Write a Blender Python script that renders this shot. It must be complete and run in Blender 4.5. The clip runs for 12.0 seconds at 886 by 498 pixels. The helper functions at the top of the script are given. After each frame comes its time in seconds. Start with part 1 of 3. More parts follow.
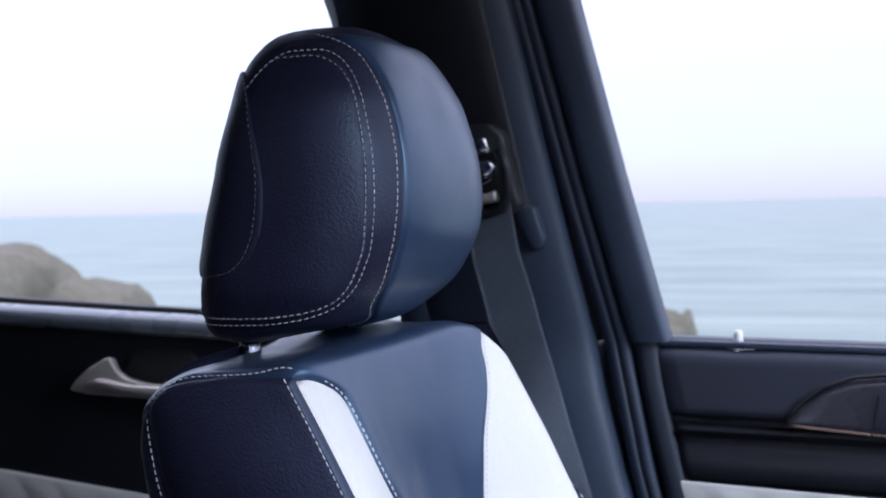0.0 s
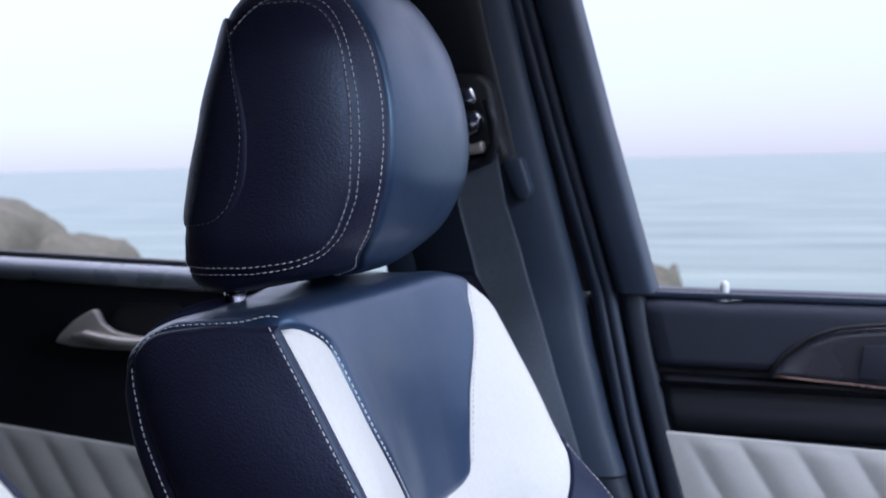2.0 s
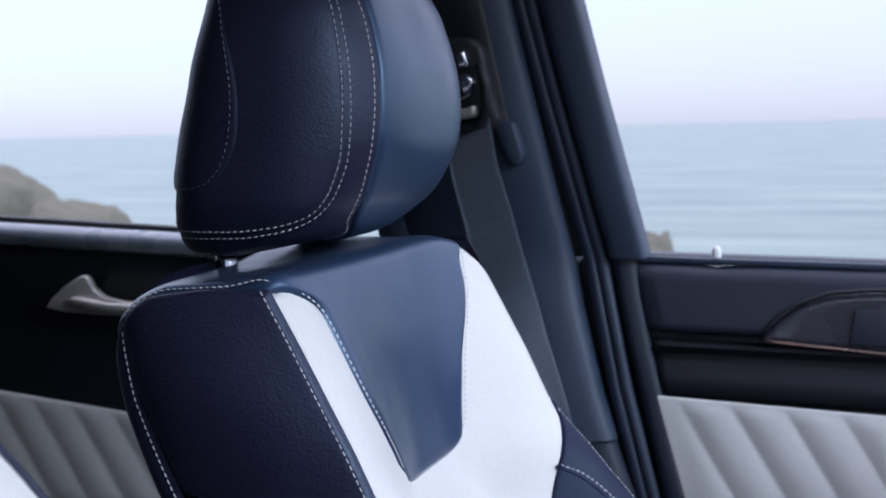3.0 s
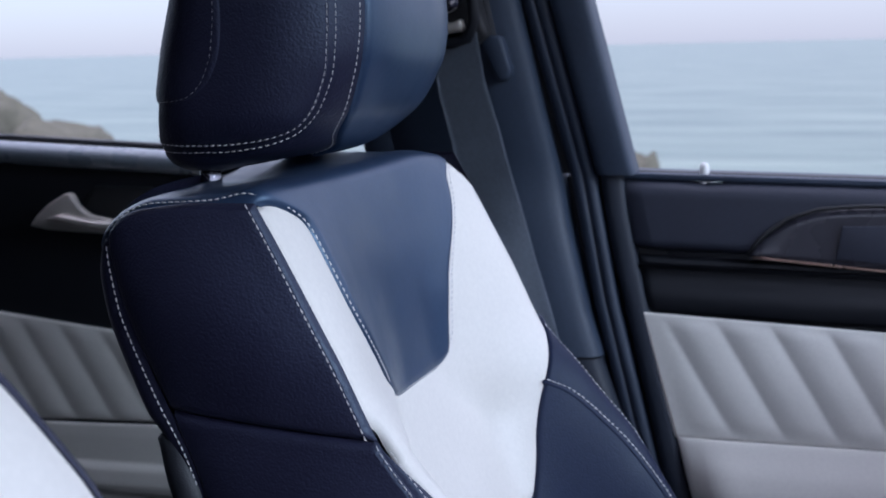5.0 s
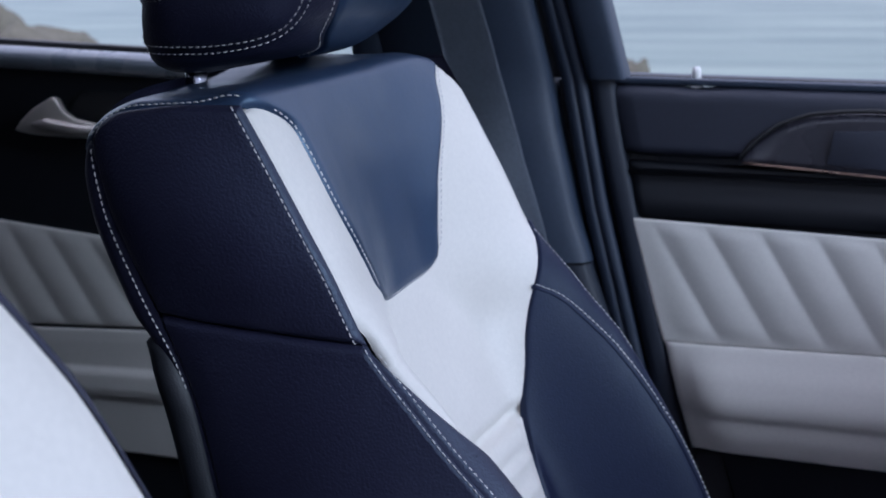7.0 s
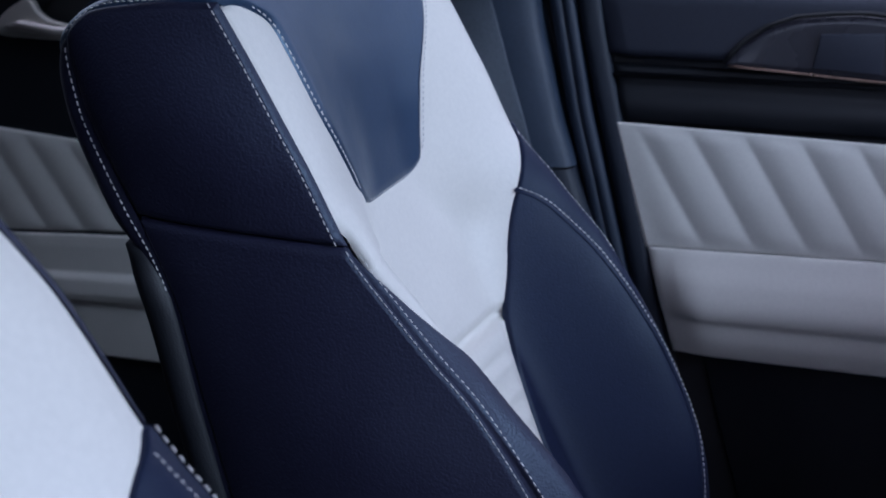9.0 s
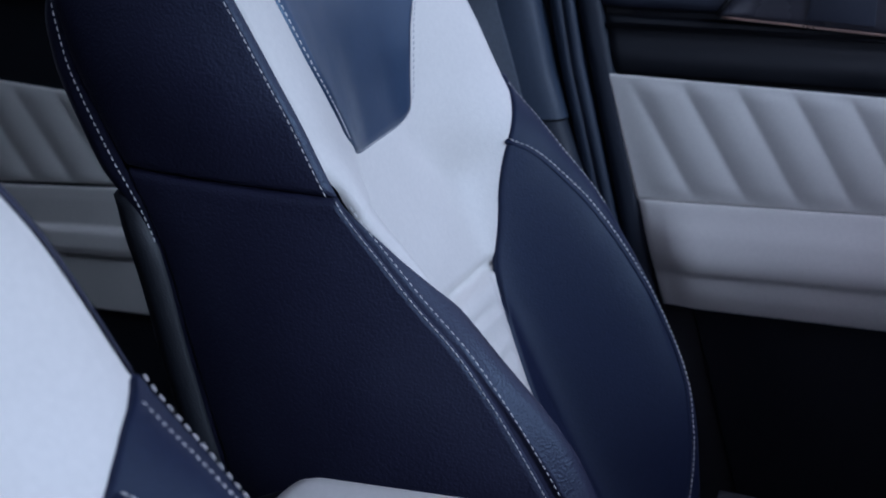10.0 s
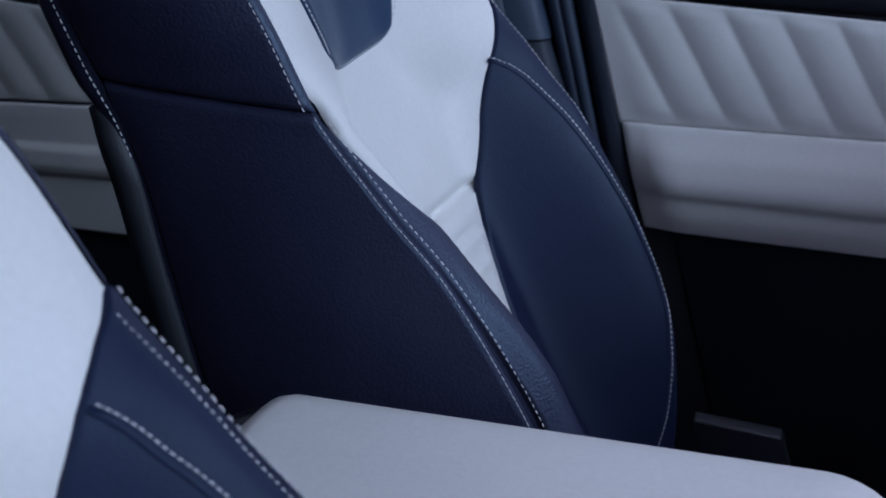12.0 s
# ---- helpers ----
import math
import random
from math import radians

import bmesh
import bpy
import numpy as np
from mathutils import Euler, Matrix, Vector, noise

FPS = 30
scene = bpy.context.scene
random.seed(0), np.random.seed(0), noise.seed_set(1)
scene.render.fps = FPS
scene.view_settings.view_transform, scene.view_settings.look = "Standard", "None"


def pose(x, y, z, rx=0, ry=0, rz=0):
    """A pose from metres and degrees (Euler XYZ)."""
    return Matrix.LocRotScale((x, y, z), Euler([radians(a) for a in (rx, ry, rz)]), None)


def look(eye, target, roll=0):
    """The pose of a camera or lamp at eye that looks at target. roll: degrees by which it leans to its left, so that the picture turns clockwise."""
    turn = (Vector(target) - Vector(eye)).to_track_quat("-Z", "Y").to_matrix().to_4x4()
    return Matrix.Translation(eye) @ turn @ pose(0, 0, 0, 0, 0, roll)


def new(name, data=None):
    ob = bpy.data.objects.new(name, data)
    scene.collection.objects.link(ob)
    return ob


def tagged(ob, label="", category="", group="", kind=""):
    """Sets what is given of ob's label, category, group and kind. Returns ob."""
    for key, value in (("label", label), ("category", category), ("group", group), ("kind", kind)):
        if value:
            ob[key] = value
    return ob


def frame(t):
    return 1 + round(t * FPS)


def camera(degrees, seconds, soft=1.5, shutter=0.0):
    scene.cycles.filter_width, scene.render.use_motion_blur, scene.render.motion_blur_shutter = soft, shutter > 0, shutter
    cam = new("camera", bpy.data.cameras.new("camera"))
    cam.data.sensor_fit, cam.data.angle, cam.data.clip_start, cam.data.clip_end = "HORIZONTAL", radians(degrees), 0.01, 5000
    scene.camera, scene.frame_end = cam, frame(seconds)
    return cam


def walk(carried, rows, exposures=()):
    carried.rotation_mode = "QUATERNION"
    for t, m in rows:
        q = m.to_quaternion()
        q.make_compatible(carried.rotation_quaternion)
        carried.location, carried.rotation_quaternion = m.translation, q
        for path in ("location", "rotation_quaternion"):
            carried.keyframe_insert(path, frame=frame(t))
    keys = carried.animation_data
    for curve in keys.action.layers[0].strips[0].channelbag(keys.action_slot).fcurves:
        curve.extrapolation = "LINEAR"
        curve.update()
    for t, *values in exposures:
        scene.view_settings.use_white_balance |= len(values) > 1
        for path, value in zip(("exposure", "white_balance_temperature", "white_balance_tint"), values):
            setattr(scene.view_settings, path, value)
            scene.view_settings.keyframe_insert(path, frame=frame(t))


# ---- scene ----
cam = camera(39.2, 12.0, soft=1.8)
cam.data.dof.use_dof, cam.data.dof.focus_distance, cam.data.dof.aperture_fstop = True, 0.80, 13.0
ROWS = [
    (0, 0.0030, -0.0039, 1.1040, 21.08, -1.96, 1.40),
    (0.5, 0.0027, -0.0027, 1.1026, 20.88, -2.32, 1.37),
    (1, 0.0023, -0.0015, 1.1013, 20.74, -2.81, 1.37),
    (1.5, 0.0020, -0.0002, 1.1002, 20.62, -3.34, 1.38),
    (2, 0.0016, 0.0011, 1.0991, 20.48, -4.03, 1.38),
    (2.5, 0.0012, 0.0025, 1.0980, 20.31, -4.77, 1.36),
    (3, 0.0007, 0.0039, 1.0967, 20.12, -5.56, 1.33),
    (5, -0.0014, 0.0097, 1.0910, 19.52, -9.20, 1.30),
    (5.5, -0.0020, 0.0111, 1.0899, 19.36, -10.17, 1.31),
    (6, -0.0026, 0.0126, 1.0891, 19.26, -11.17, 1.26),
    (6.5, -0.0030, 0.0139, 1.0883, 19.16, -12.30, 1.21),
    (7, -0.0033, 0.0153, 1.0871, 19.04, -13.45, 1.18),
    (9, -0.0039, 0.0207, 1.0815, 18.33, -17.70, 0.95),
    (9.5, -0.0040, 0.0220, 1.0800, 18.16, -18.73, 0.87),
    (10, -0.0041, 0.0233, 1.0783, 17.97, -19.80, 0.75),
    (10.5, -0.0041, 0.0244, 1.0766, 17.77, -20.89, 0.58),
    (11, -0.0042, 0.0255, 1.0749, 17.57, -21.88, 0.37),
    (11.5, -0.0044, 0.0266, 1.0732, 17.45, -22.61, 0.19),
    (12, -0.0045, 0.0277, 1.0716, 17.34, -23.23, 0.03),
]
walk(cam, [(t, pose(x, y, z, 90 + pitch, roll, yaw)) for t, x, y, z, yaw, pitch, roll in ROWS],
     exposures=[(0, 1.0, 4740, 6), (3, 0.85, 4690, 5), (7, 0.5, 4600, 5), (12, 0.06, 4300, 5)])

# ---- daylight ----
world = bpy.data.worlds.new("sky")
scene.world = world
world.use_nodes = True
wn = world.node_tree
sky = wn.nodes.new("ShaderNodeTexSky")
sky.sky_type, sky.sun_disc = "NISHITA", False
sky.sun_elevation, sky.sun_rotation = radians(26), radians(113)
sky.dust_density, sky.ozone_density = 1.0, 1.0
wn.nodes["Background"].inputs[1].default_value = 0.1
veil = wn.nodes.new("ShaderNodeMix")
veil.data_type, veil.inputs["Factor"].default_value = "RGBA", 0.75
way = wn.nodes.new("ShaderNodeTexCoord")
height = wn.nodes.new("ShaderNodeSeparateXYZ")
climb = wn.nodes.new("ShaderNodeMapRange")
climb.inputs["To Min"].default_value, climb.inputs["To Max"].default_value = 0.47, 1.75
cloud = wn.nodes.new("ShaderNodeMix")
cloud.data_type, cloud.blend_type, cloud.inputs["Factor"].default_value = "RGBA", "MULTIPLY", 1
cloud.inputs["A"].default_value = (11.6, 9.0, 8.4, 1)
wn.links.new(way.outputs["Generated"], height.inputs[0])
wn.links.new(height.outputs["Z"], climb.inputs["Value"])
wn.links.new(climb.outputs[0], cloud.inputs["B"])
wn.links.new(cloud.outputs["Result"], veil.inputs["B"])
wn.links.new(sky.outputs[0], veil.inputs["A"])
wn.links.new(veil.outputs["Result"], wn.nodes["Background"].inputs[0])
sun = new("sun", bpy.data.lights.new("sun", "SUN"))
sun.data.energy, sun.data.angle, sun.data.color = 1.0, radians(25), (1, 0.93, 0.85)
sun.matrix_world = look((4.6, -1.95, 2.45), (0, 0, 0))


# ---- materials ----
def mat(name, col, rough=0.5, metal=0.0, grain=0.0, size=0.002, mottle=0.15, coat=0.0, rvar=0.08, sheen=0.0, spec=0.5, tint=(1, 1, 1), crease=0.0):
    """Colour with large and small variation, and a pebbled bump of that size in metres."""
    m = bpy.data.materials.new(name)
    m.use_nodes = True
    nt = m.node_tree
    b = nt.nodes["Principled BSDF"]
    tc = nt.nodes.new("ShaderNodeTexCoord")
    n1 = nt.nodes.new("ShaderNodeTexNoise")
    n1.inputs["Scale"].default_value, n1.inputs["Detail"].default_value = 14, 6
    n2 = nt.nodes.new("ShaderNodeTexNoise")
    n2.inputs["Scale"].default_value, n2.inputs["Detail"].default_value = 260, 3
    for n in (n1, n2):
        nt.links.new(tc.outputs["Object"], n.inputs["Vector"])
    add = nt.nodes.new("ShaderNodeMath")
    add.operation = "ADD"
    nt.links.new(n1.outputs["Fac"], add.inputs[0])
    nt.links.new(n2.outputs["Fac"], add.inputs[1])
    ramp = nt.nodes.new("ShaderNodeMapRange")
    ramp.inputs["From Min"].default_value, ramp.inputs["From Max"].default_value = 0.6, 1.4
    ramp.inputs["To Min"].default_value, ramp.inputs["To Max"].default_value = 1 - mottle, 1 + mottle
    nt.links.new(add.outputs[0], ramp.inputs["Value"])
    mul = nt.nodes.new("ShaderNodeMix")
    mul.data_type, mul.blend_type = "RGBA", "MULTIPLY"
    mul.inputs["Factor"].default_value = 1
    mul.inputs["A"].default_value = (*col, 1)
    nt.links.new(ramp.outputs[0], mul.inputs["B"])
    nt.links.new(mul.outputs["Result"], b.inputs["Base Color"])
    rr = nt.nodes.new("ShaderNodeMapRange")
    rr.inputs["From Min"].default_value, rr.inputs["From Max"].default_value = 0.3, 0.7
    rr.inputs["To Min"].default_value, rr.inputs["To Max"].default_value = max(0.02, rough - rvar), rough + rvar
    nt.links.new(n1.outputs["Fac"], rr.inputs["Value"])
    nt.links.new(rr.outputs[0], b.inputs["Roughness"])
    b.inputs["Metallic"].default_value = metal
    b.inputs["Coat Weight"].default_value = coat
    b.inputs["Sheen Weight"].default_value = sheen
    b.inputs["Specular IOR Level"].default_value = spec
    b.inputs["Specular Tint"].default_value = (*tint, 1)
    if grain:
        v = nt.nodes.new("ShaderNodeTexVoronoi")
        v.feature = "SMOOTH_F1"
        v.inputs["Scale"].default_value = 1 / size
        wob = nt.nodes.new("ShaderNodeTexNoise")
        wob.inputs["Scale"].default_value = 0.35 / size
        mixv = nt.nodes.new("ShaderNodeMix")
        mixv.data_type = "VECTOR"
        mixv.inputs["Factor"].default_value = size * 0.6
        nt.links.new(tc.outputs["Object"], wob.inputs["Vector"])
        nt.links.new(tc.outputs["Object"], mixv.inputs["A"])
        nt.links.new(wob.outputs["Color"], mixv.inputs["B"])
        nt.links.new(mixv.outputs["Result"], v.inputs["Vector"])
        bump = nt.nodes.new("ShaderNodeBump")
        bump.inputs["Strength"].default_value, bump.inputs["Distance"].default_value = grain, size * 0.35
        bump.invert = True
        nt.links.new(v.outputs["Distance"], bump.inputs["Height"])
        nt.links.new(bump.outputs[0], b.inputs["Normal"])
        if crease:
            soft = nt.nodes.new("ShaderNodeTexNoise")
            soft.inputs["Scale"].default_value, soft.inputs["Detail"].default_value = 38, 4
            nt.links.new(tc.outputs["Object"], soft.inputs["Vector"])
            wide = nt.nodes.new("ShaderNodeBump")
            wide.inputs["Strength"].default_value, wide.inputs["Distance"].default_value = crease, 0.006
            nt.links.new(soft.outputs["Fac"], wide.inputs["Height"])
            nt.links.new(wide.outputs[0], bump.inputs["Normal"])
    return m


NAVY = mat("navy_leather", (0.020, 0.0195, 0.041), 0.45, grain=0.55, size=0.0017, crease=0.07, spec=0.55, tint=(0.68, 0.82, 1))
SMOOTH = mat("smooth_navy_leather", (0.028, 0.044, 0.088), 0.36, grain=0.14, size=0.0014, crease=0.03, spec=0.85, tint=(0.62, 0.80, 1))
WHITE = mat("porcelain_leather", (0.72, 0.69, 0.635), 0.5, grain=0.22, size=0.0014, mottle=0.05, crease=0.04)
THREAD = mat("pale_thread", (0.58, 0.56, 0.55), 0.7, mottle=0.2)
PAD = mat("slate_soft_pad", (0.024, 0.027, 0.043), 0.55, grain=0.3, size=0.0012)
PLASTIC = mat("black_plastic", (0.009, 0.010, 0.014), 0.5, grain=0.3, size=0.0012)
TRIM = mat("slate_trim", (0.034, 0.045, 0.072), 0.5, grain=0.3, size=0.0012)
RUBBER = mat("black_rubber", (0.018, 0.018, 0.02), 0.6)
GASKET = mat("ribbed_slate_rubber", (0.028, 0.036, 0.058), 0.5, grain=0.2, size=0.0012)
# darker copy of the slate trim, for shade low on pillar and door
SHADED_TRIM = mat("shaded_slate_trim", (0.015, 0.019, 0.031), 0.55, grain=0.2, size=0.0012)
WEB = mat("grey_webbing", (0.15, 0.17, 0.21), 0.55, grain=0.5, size=0.0015, sheen=0.2)
SMOKED = mat("smoked_chrome", (0.30, 0.30, 0.34), 0.16, 1.0, mottle=0.05, rvar=0.03)
CHROME = mat("chrome", (0.75, 0.75, 0.77), 0.12, 1.0, mottle=0.05, rvar=0.03)
SATIN = mat("satin_aluminium", (0.66, 0.62, 0.56), 0.38, 0.55, mottle=0.06)
CARPET = mat("black_carpet", (0.012, 0.012, 0.014), 0.95, grain=0.8, size=0.003)
LINER = mat("grey_headliner", (0.10, 0.10, 0.11), 0.9, grain=0.4, size=0.002)
# darker, duller copy of the navy leather, for the far bolsters' shade
BOLSTER = mat("shaded_matt_navy_leather", (0.010, 0.013, 0.036), 0.5, grain=0.3, size=0.0014, spec=0.28, crease=0.03, tint=(0.8, 0.9, 1))
# gloss trim, its colour lightened for the window light on the rear sill
SILL = mat("glossy_lit_sill", (0.22, 0.25, 0.29), 0.3, spec=1.0)
WOOD = mat("gloss_dark_veneer", (0.028, 0.027, 0.036), 0.28, coat=0.5)
COPPER = mat("warm_metal_strip", (0.5, 0.36, 0.28), 0.3, 1.0)
PIN = mat("pale_plastic", (0.75, 0.74, 0.72), 0.4)
ROCK = mat("wet_brown_rock", (0.118, 0.108, 0.078), 0.85, grain=0.0, mottle=0.5)
QUAY = mat("quay_concrete", (0.30, 0.29, 0.27), 0.9, mottle=0.3)


def sea_material():
    m = bpy.data.materials.new("sea_water")
    m.use_nodes = True
    nt = m.node_tree
    b = nt.nodes["Principled BSDF"]
    b.inputs["Roughness"].default_value = 0.3
    b.inputs["Specular IOR Level"].default_value = 0.22
    tc = nt.nodes.new("ShaderNodeTexCoord")
    mp = nt.nodes.new("ShaderNodeMapping")
    mp.inputs["Scale"].default_value = (0.22, 0.6, 1)
    mp.inputs["Rotation"].default_value = (0, 0, radians(21))
    nz = nt.nodes.new("ShaderNodeTexNoise")
    nz.inputs["Scale"].default_value, nz.inputs["Detail"].default_value = 0.35, 9
    nt.links.new(tc.outputs["Object"], mp.inputs["Vector"])
    nt.links.new(mp.outputs[0], nz.inputs["Vector"])
    cr = nt.nodes.new("ShaderNodeValToRGB")
    cr.color_ramp.elements[0].position, cr.color_ramp.elements[0].color = 0.35, (0.080, 0.125, 0.105, 1)
    cr.color_ramp.elements[1].position, cr.color_ramp.elements[1].color = 0.70, (0.21, 0.26, 0.205, 1)
    nt.links.new(nz.outputs["Fac"], cr.inputs["Fac"])
    nt.links.new(cr.outputs["Color"], b.inputs["Base Color"])
    bump = nt.nodes.new("ShaderNodeBump")
    bump.inputs["Strength"].default_value, bump.inputs["Distance"].default_value = 0.6, 0.5
    nt.links.new(nz.outputs["Fac"], bump.inputs["Height"])
    nt.links.new(bump.outputs[0], b.inputs["Normal"])
    return m


SEA = sea_material()


# ---- mesh helpers ----
def part(name, bm, material, parent=None, label="", smooth=True):
    """Links a bmesh as one mesh object, under a thing or a part."""
    me = bpy.data.meshes.new(name)
    bmesh.ops.recalc_face_normals(bm, faces=bm.faces)
    bm.to_mesh(me)
    bm.free()
    me.materials.append(material)
    if smooth:
        me.polygons.foreach_set("use_smooth", [True] * len(me.polygons))
    ob = new(name, me)
    if parent:
        ob.parent = parent
    if label:
        tagged(ob, label)
    return ob


def empty(name, at, label, category, group="", kind=""):
    ob = new(name)
    ob.location = at
    return tagged(ob, label, category, group, kind)


def sheet(fn, nu, nv, closed=False):
    """A grid of quads over fn(s, t), both from 0 to 1."""
    bm = bmesh.new()
    g = [[bm.verts.new(fn(i / nu, j / nv)) for j in range(nv + (0 if closed else 1))] for i in range(nu + 1)]
    w = len(g[0])
    for i in range(nu):
        for j in range(nv):
            bm.faces.new((g[i][j], g[i + 1][j], g[i + 1][(j + 1) % w], g[i][(j + 1) % w]))
    return bm


def pad(fn, nu, nv, lift=0.003, edge=0.012, sink=0.004, out=None, crease=None):
    """A padded panel over the surface fn(s, t): it swells by lift and its rim turns down into the seam by sink."""
    S = np.unique(np.round(np.concatenate([np.linspace(0, 1, nu + 1), [0.004, 0.012, 0.03, 0.97, 0.988, 0.996]]), 6))
    T = np.unique(np.round(np.concatenate([np.linspace(0, 1, nv + 1), [0.004, 0.012, 0.03, 0.97, 0.988, 0.996]]), 6))
    P = np.array([[fn(s, t) for t in T] for s in S], float)
    ds, dt = np.gradient(P, axis=0), np.gradient(P, axis=1)
    nrm = np.cross(ds, dt)
    nrm /= np.linalg.norm(nrm, axis=2, keepdims=True) + 1e-12
    if out is not None and (nrm @ np.array(out)).mean() < 0:
        nrm = -nrm
    ls = np.concatenate([np.zeros((1, len(T))), np.cumsum(np.linalg.norm(np.diff(P, axis=0), axis=2), axis=0)])
    lt = np.concatenate([np.zeros((len(S), 1)), np.cumsum(np.linalg.norm(np.diff(P, axis=1), axis=2), axis=1)], axis=1)
    d = np.minimum(np.minimum(ls, ls[-1:] - ls), np.minimum(lt, lt[:, -1:] - lt))
    e = np.clip(d / edge, 0, 1)
    h = -sink + (lift + sink) * (1 - (1 - e) ** 3)
    P = P + nrm * h[..., None]
    bm = bmesh.new()
    g = [[bm.verts.new(p) for p in row] for row in P]
    for i in range(len(S) - 1):
        for j in range(len(T) - 1):
            bm.faces.new((g[i][j], g[i + 1][j], g[i + 1][j + 1], g[i][j + 1]))
    return bm


def path(fn, n=200):
    """Points along fn(s) at even spacing, about n of them."""
    P = np.array([fn(s) for s in np.linspace(0, 1, n * 3)], float)
    L = np.concatenate([[0], np.cumsum(np.linalg.norm(np.diff(P, axis=0), axis=1))])
    at = np.linspace(0, L[-1], n)
    return np.stack([np.interp(at, L, P[:, k]) for k in range(3)], 1), L[-1]


def stitching(fn, out, pitch=0.0048, fill=0.72, wide=0.00040, high=0.0003, lift=0.001):
    """Single stitches along the line fn(s); out is the outward normal, fixed or a function of s."""
    P, length = path(fn, 400)
    n = max(2, int(length / pitch))
    bm = bmesh.new()
    for k in range(n):
        a, b = k / n, (k + fill) / n
        pa = np.array([np.interp(a * 399, range(400), P[:, i]) for i in range(3)])
        pb = np.array([np.interp(b * 399, range(400), P[:, i]) for i in range(3)])
        o = Vector(out(a) if callable(out) else out).normalized()
        t = Vector(pb - pa).normalized()
        sd = t.cross(o).normalized() * wide * 0.5
        A, B, up = Vector(pa) + o * lift, Vector(pb) + o * lift, o * high
        q = (B - A) * 0.18
        v = [bm.verts.new(p - o * 0.0006) for p in (A - sd, A + sd, B + sd, B - sd)]
        w = [bm.verts.new(p) for p in (A - sd * 0.7 + q + up, A + sd * 0.7 + q + up, B + sd * 0.7 - q + up, B - sd * 0.7 - q + up)]
        bm.faces.new(w)
        for i in range(4):
            bm.faces.new((v[i], v[(i + 1) % 4], w[(i + 1) % 4], w[i]))
    return bm


def tube(points, r, n=10, flat=1.0, up=(0, 0, 1)):
    """A round or flattened bar along points, with closed ends; r may vary along it."""
    bm = bmesh.new()
    P = [Vector(p) for p in points]
    rings = []
    for i, p in enumerate(P):
        t = (P[min(i + 1, len(P) - 1)] - P[max(i - 1, 0)]).normalized()
        s = t.cross(Vector(up)).normalized()
        u = s.cross(t)
        ri = r[i] if hasattr(r, "__len__") else r
        rings.append([bm.verts.new(p + s * ri * math.cos(2 * math.pi * k / n) + u * ri * flat * math.sin(2 * math.pi * k / n)) for k in range(n)])
    for a, b in zip(rings, rings[1:]):
        for k in range(n):
            bm.faces.new((a[k], a[(k + 1) % n], b[(k + 1) % n], b[k]))
    bm.faces.new(rings[0])
    bm.faces.new(rings[-1])
    return bm


def slab(outline, depth, axis, bevel=0.004, seg=3):
    """A plate: a flat outline swept by the vector depth, with rounded edges."""
    bm = bmesh.new()
    a = [bm.verts.new(Vector(p)) for p in outline]
    b = [bm.verts.new(Vector(p) + Vector(depth)) for p in outline]
    bm.faces.new(a)
    bm.faces.new(b)
    n = len(a)
    for i in range(n):
        bm.faces.new((a[i], a[(i + 1) % n], b[(i + 1) % n], b[i]))
    bmesh.ops.recalc_face_normals(bm, faces=bm.faces)
    if bevel:
        bmesh.ops.bevel(bm, geom=list(bm.edges), offset=bevel, segments=seg, affect="EDGES", profile=0.5, clamp_overlap=True)
    return bm


def block(x0, x1, y0, y1, z0, z1, bevel=0.01, seg=3):
    return slab([(x0, y0, z0), (x1, y0, z0), (x1, y1, z0), (x0, y1, z0)], (0, 0, z1 - z0), 2, bevel, seg)


def curve1(xs, ys):
    """A smooth function through the points, flat beyond its ends."""
    xs, ys = np.array(xs, float), np.array(ys, float)
    o = np.argsort(xs)
    xs, ys = xs[o], ys[o]
    h, d = np.diff(xs), np.diff(ys) / np.diff(xs)
    m = np.zeros(len(xs))
    m[0], m[-1] = d[0], d[-1]
    for i in range(1, len(xs) - 1):
        if d[i - 1] * d[i] > 0:
            w1, w2 = 2 * h[i] + h[i - 1], h[i] + 2 * h[i - 1]
            m[i] = (w1 + w2) / (w1 / d[i - 1] + w2 / d[i])

    def f(x):
        x = min(max(x, xs[0]), xs[-1])
        i = min(max(int(np.searchsorted(xs, x)) - 1, 0), len(xs) - 2)
        k = h[i]
        t = (x - xs[i]) / k
        return float((2 * t**3 - 3 * t**2 + 1) * ys[i] + (t**3 - 2 * t**2 + t) * k * m[i] + (3 * t**2 - 2 * t**3) * ys[i + 1] + (t**3 - t**2) * k * m[i + 1])
    return f


# ---- front seat, built round its own base ----
SEAT_AT = Vector((-0.30, 0.875, 0.15))
TOP = Vector((-0.367, 0.875, 0.999)) - SEAT_AT
TH = radians(26.2)
NEAR_HALF, FAR_HALF = 0.195, 0.182
FWD = Vector((math.cos(TH), 0, math.sin(TH)))
UPW = Vector((-math.sin(TH), 0, math.cos(TH)))


def seat_pt(y, u, n):
    """y across, u up the reclined back from the shoulder seam, n forward of the side seam's plane."""
    return (TOP.x - math.sin(TH) * u + math.cos(TH) * n, y, TOP.z + math.cos(TH) * u + math.sin(TH) * n)


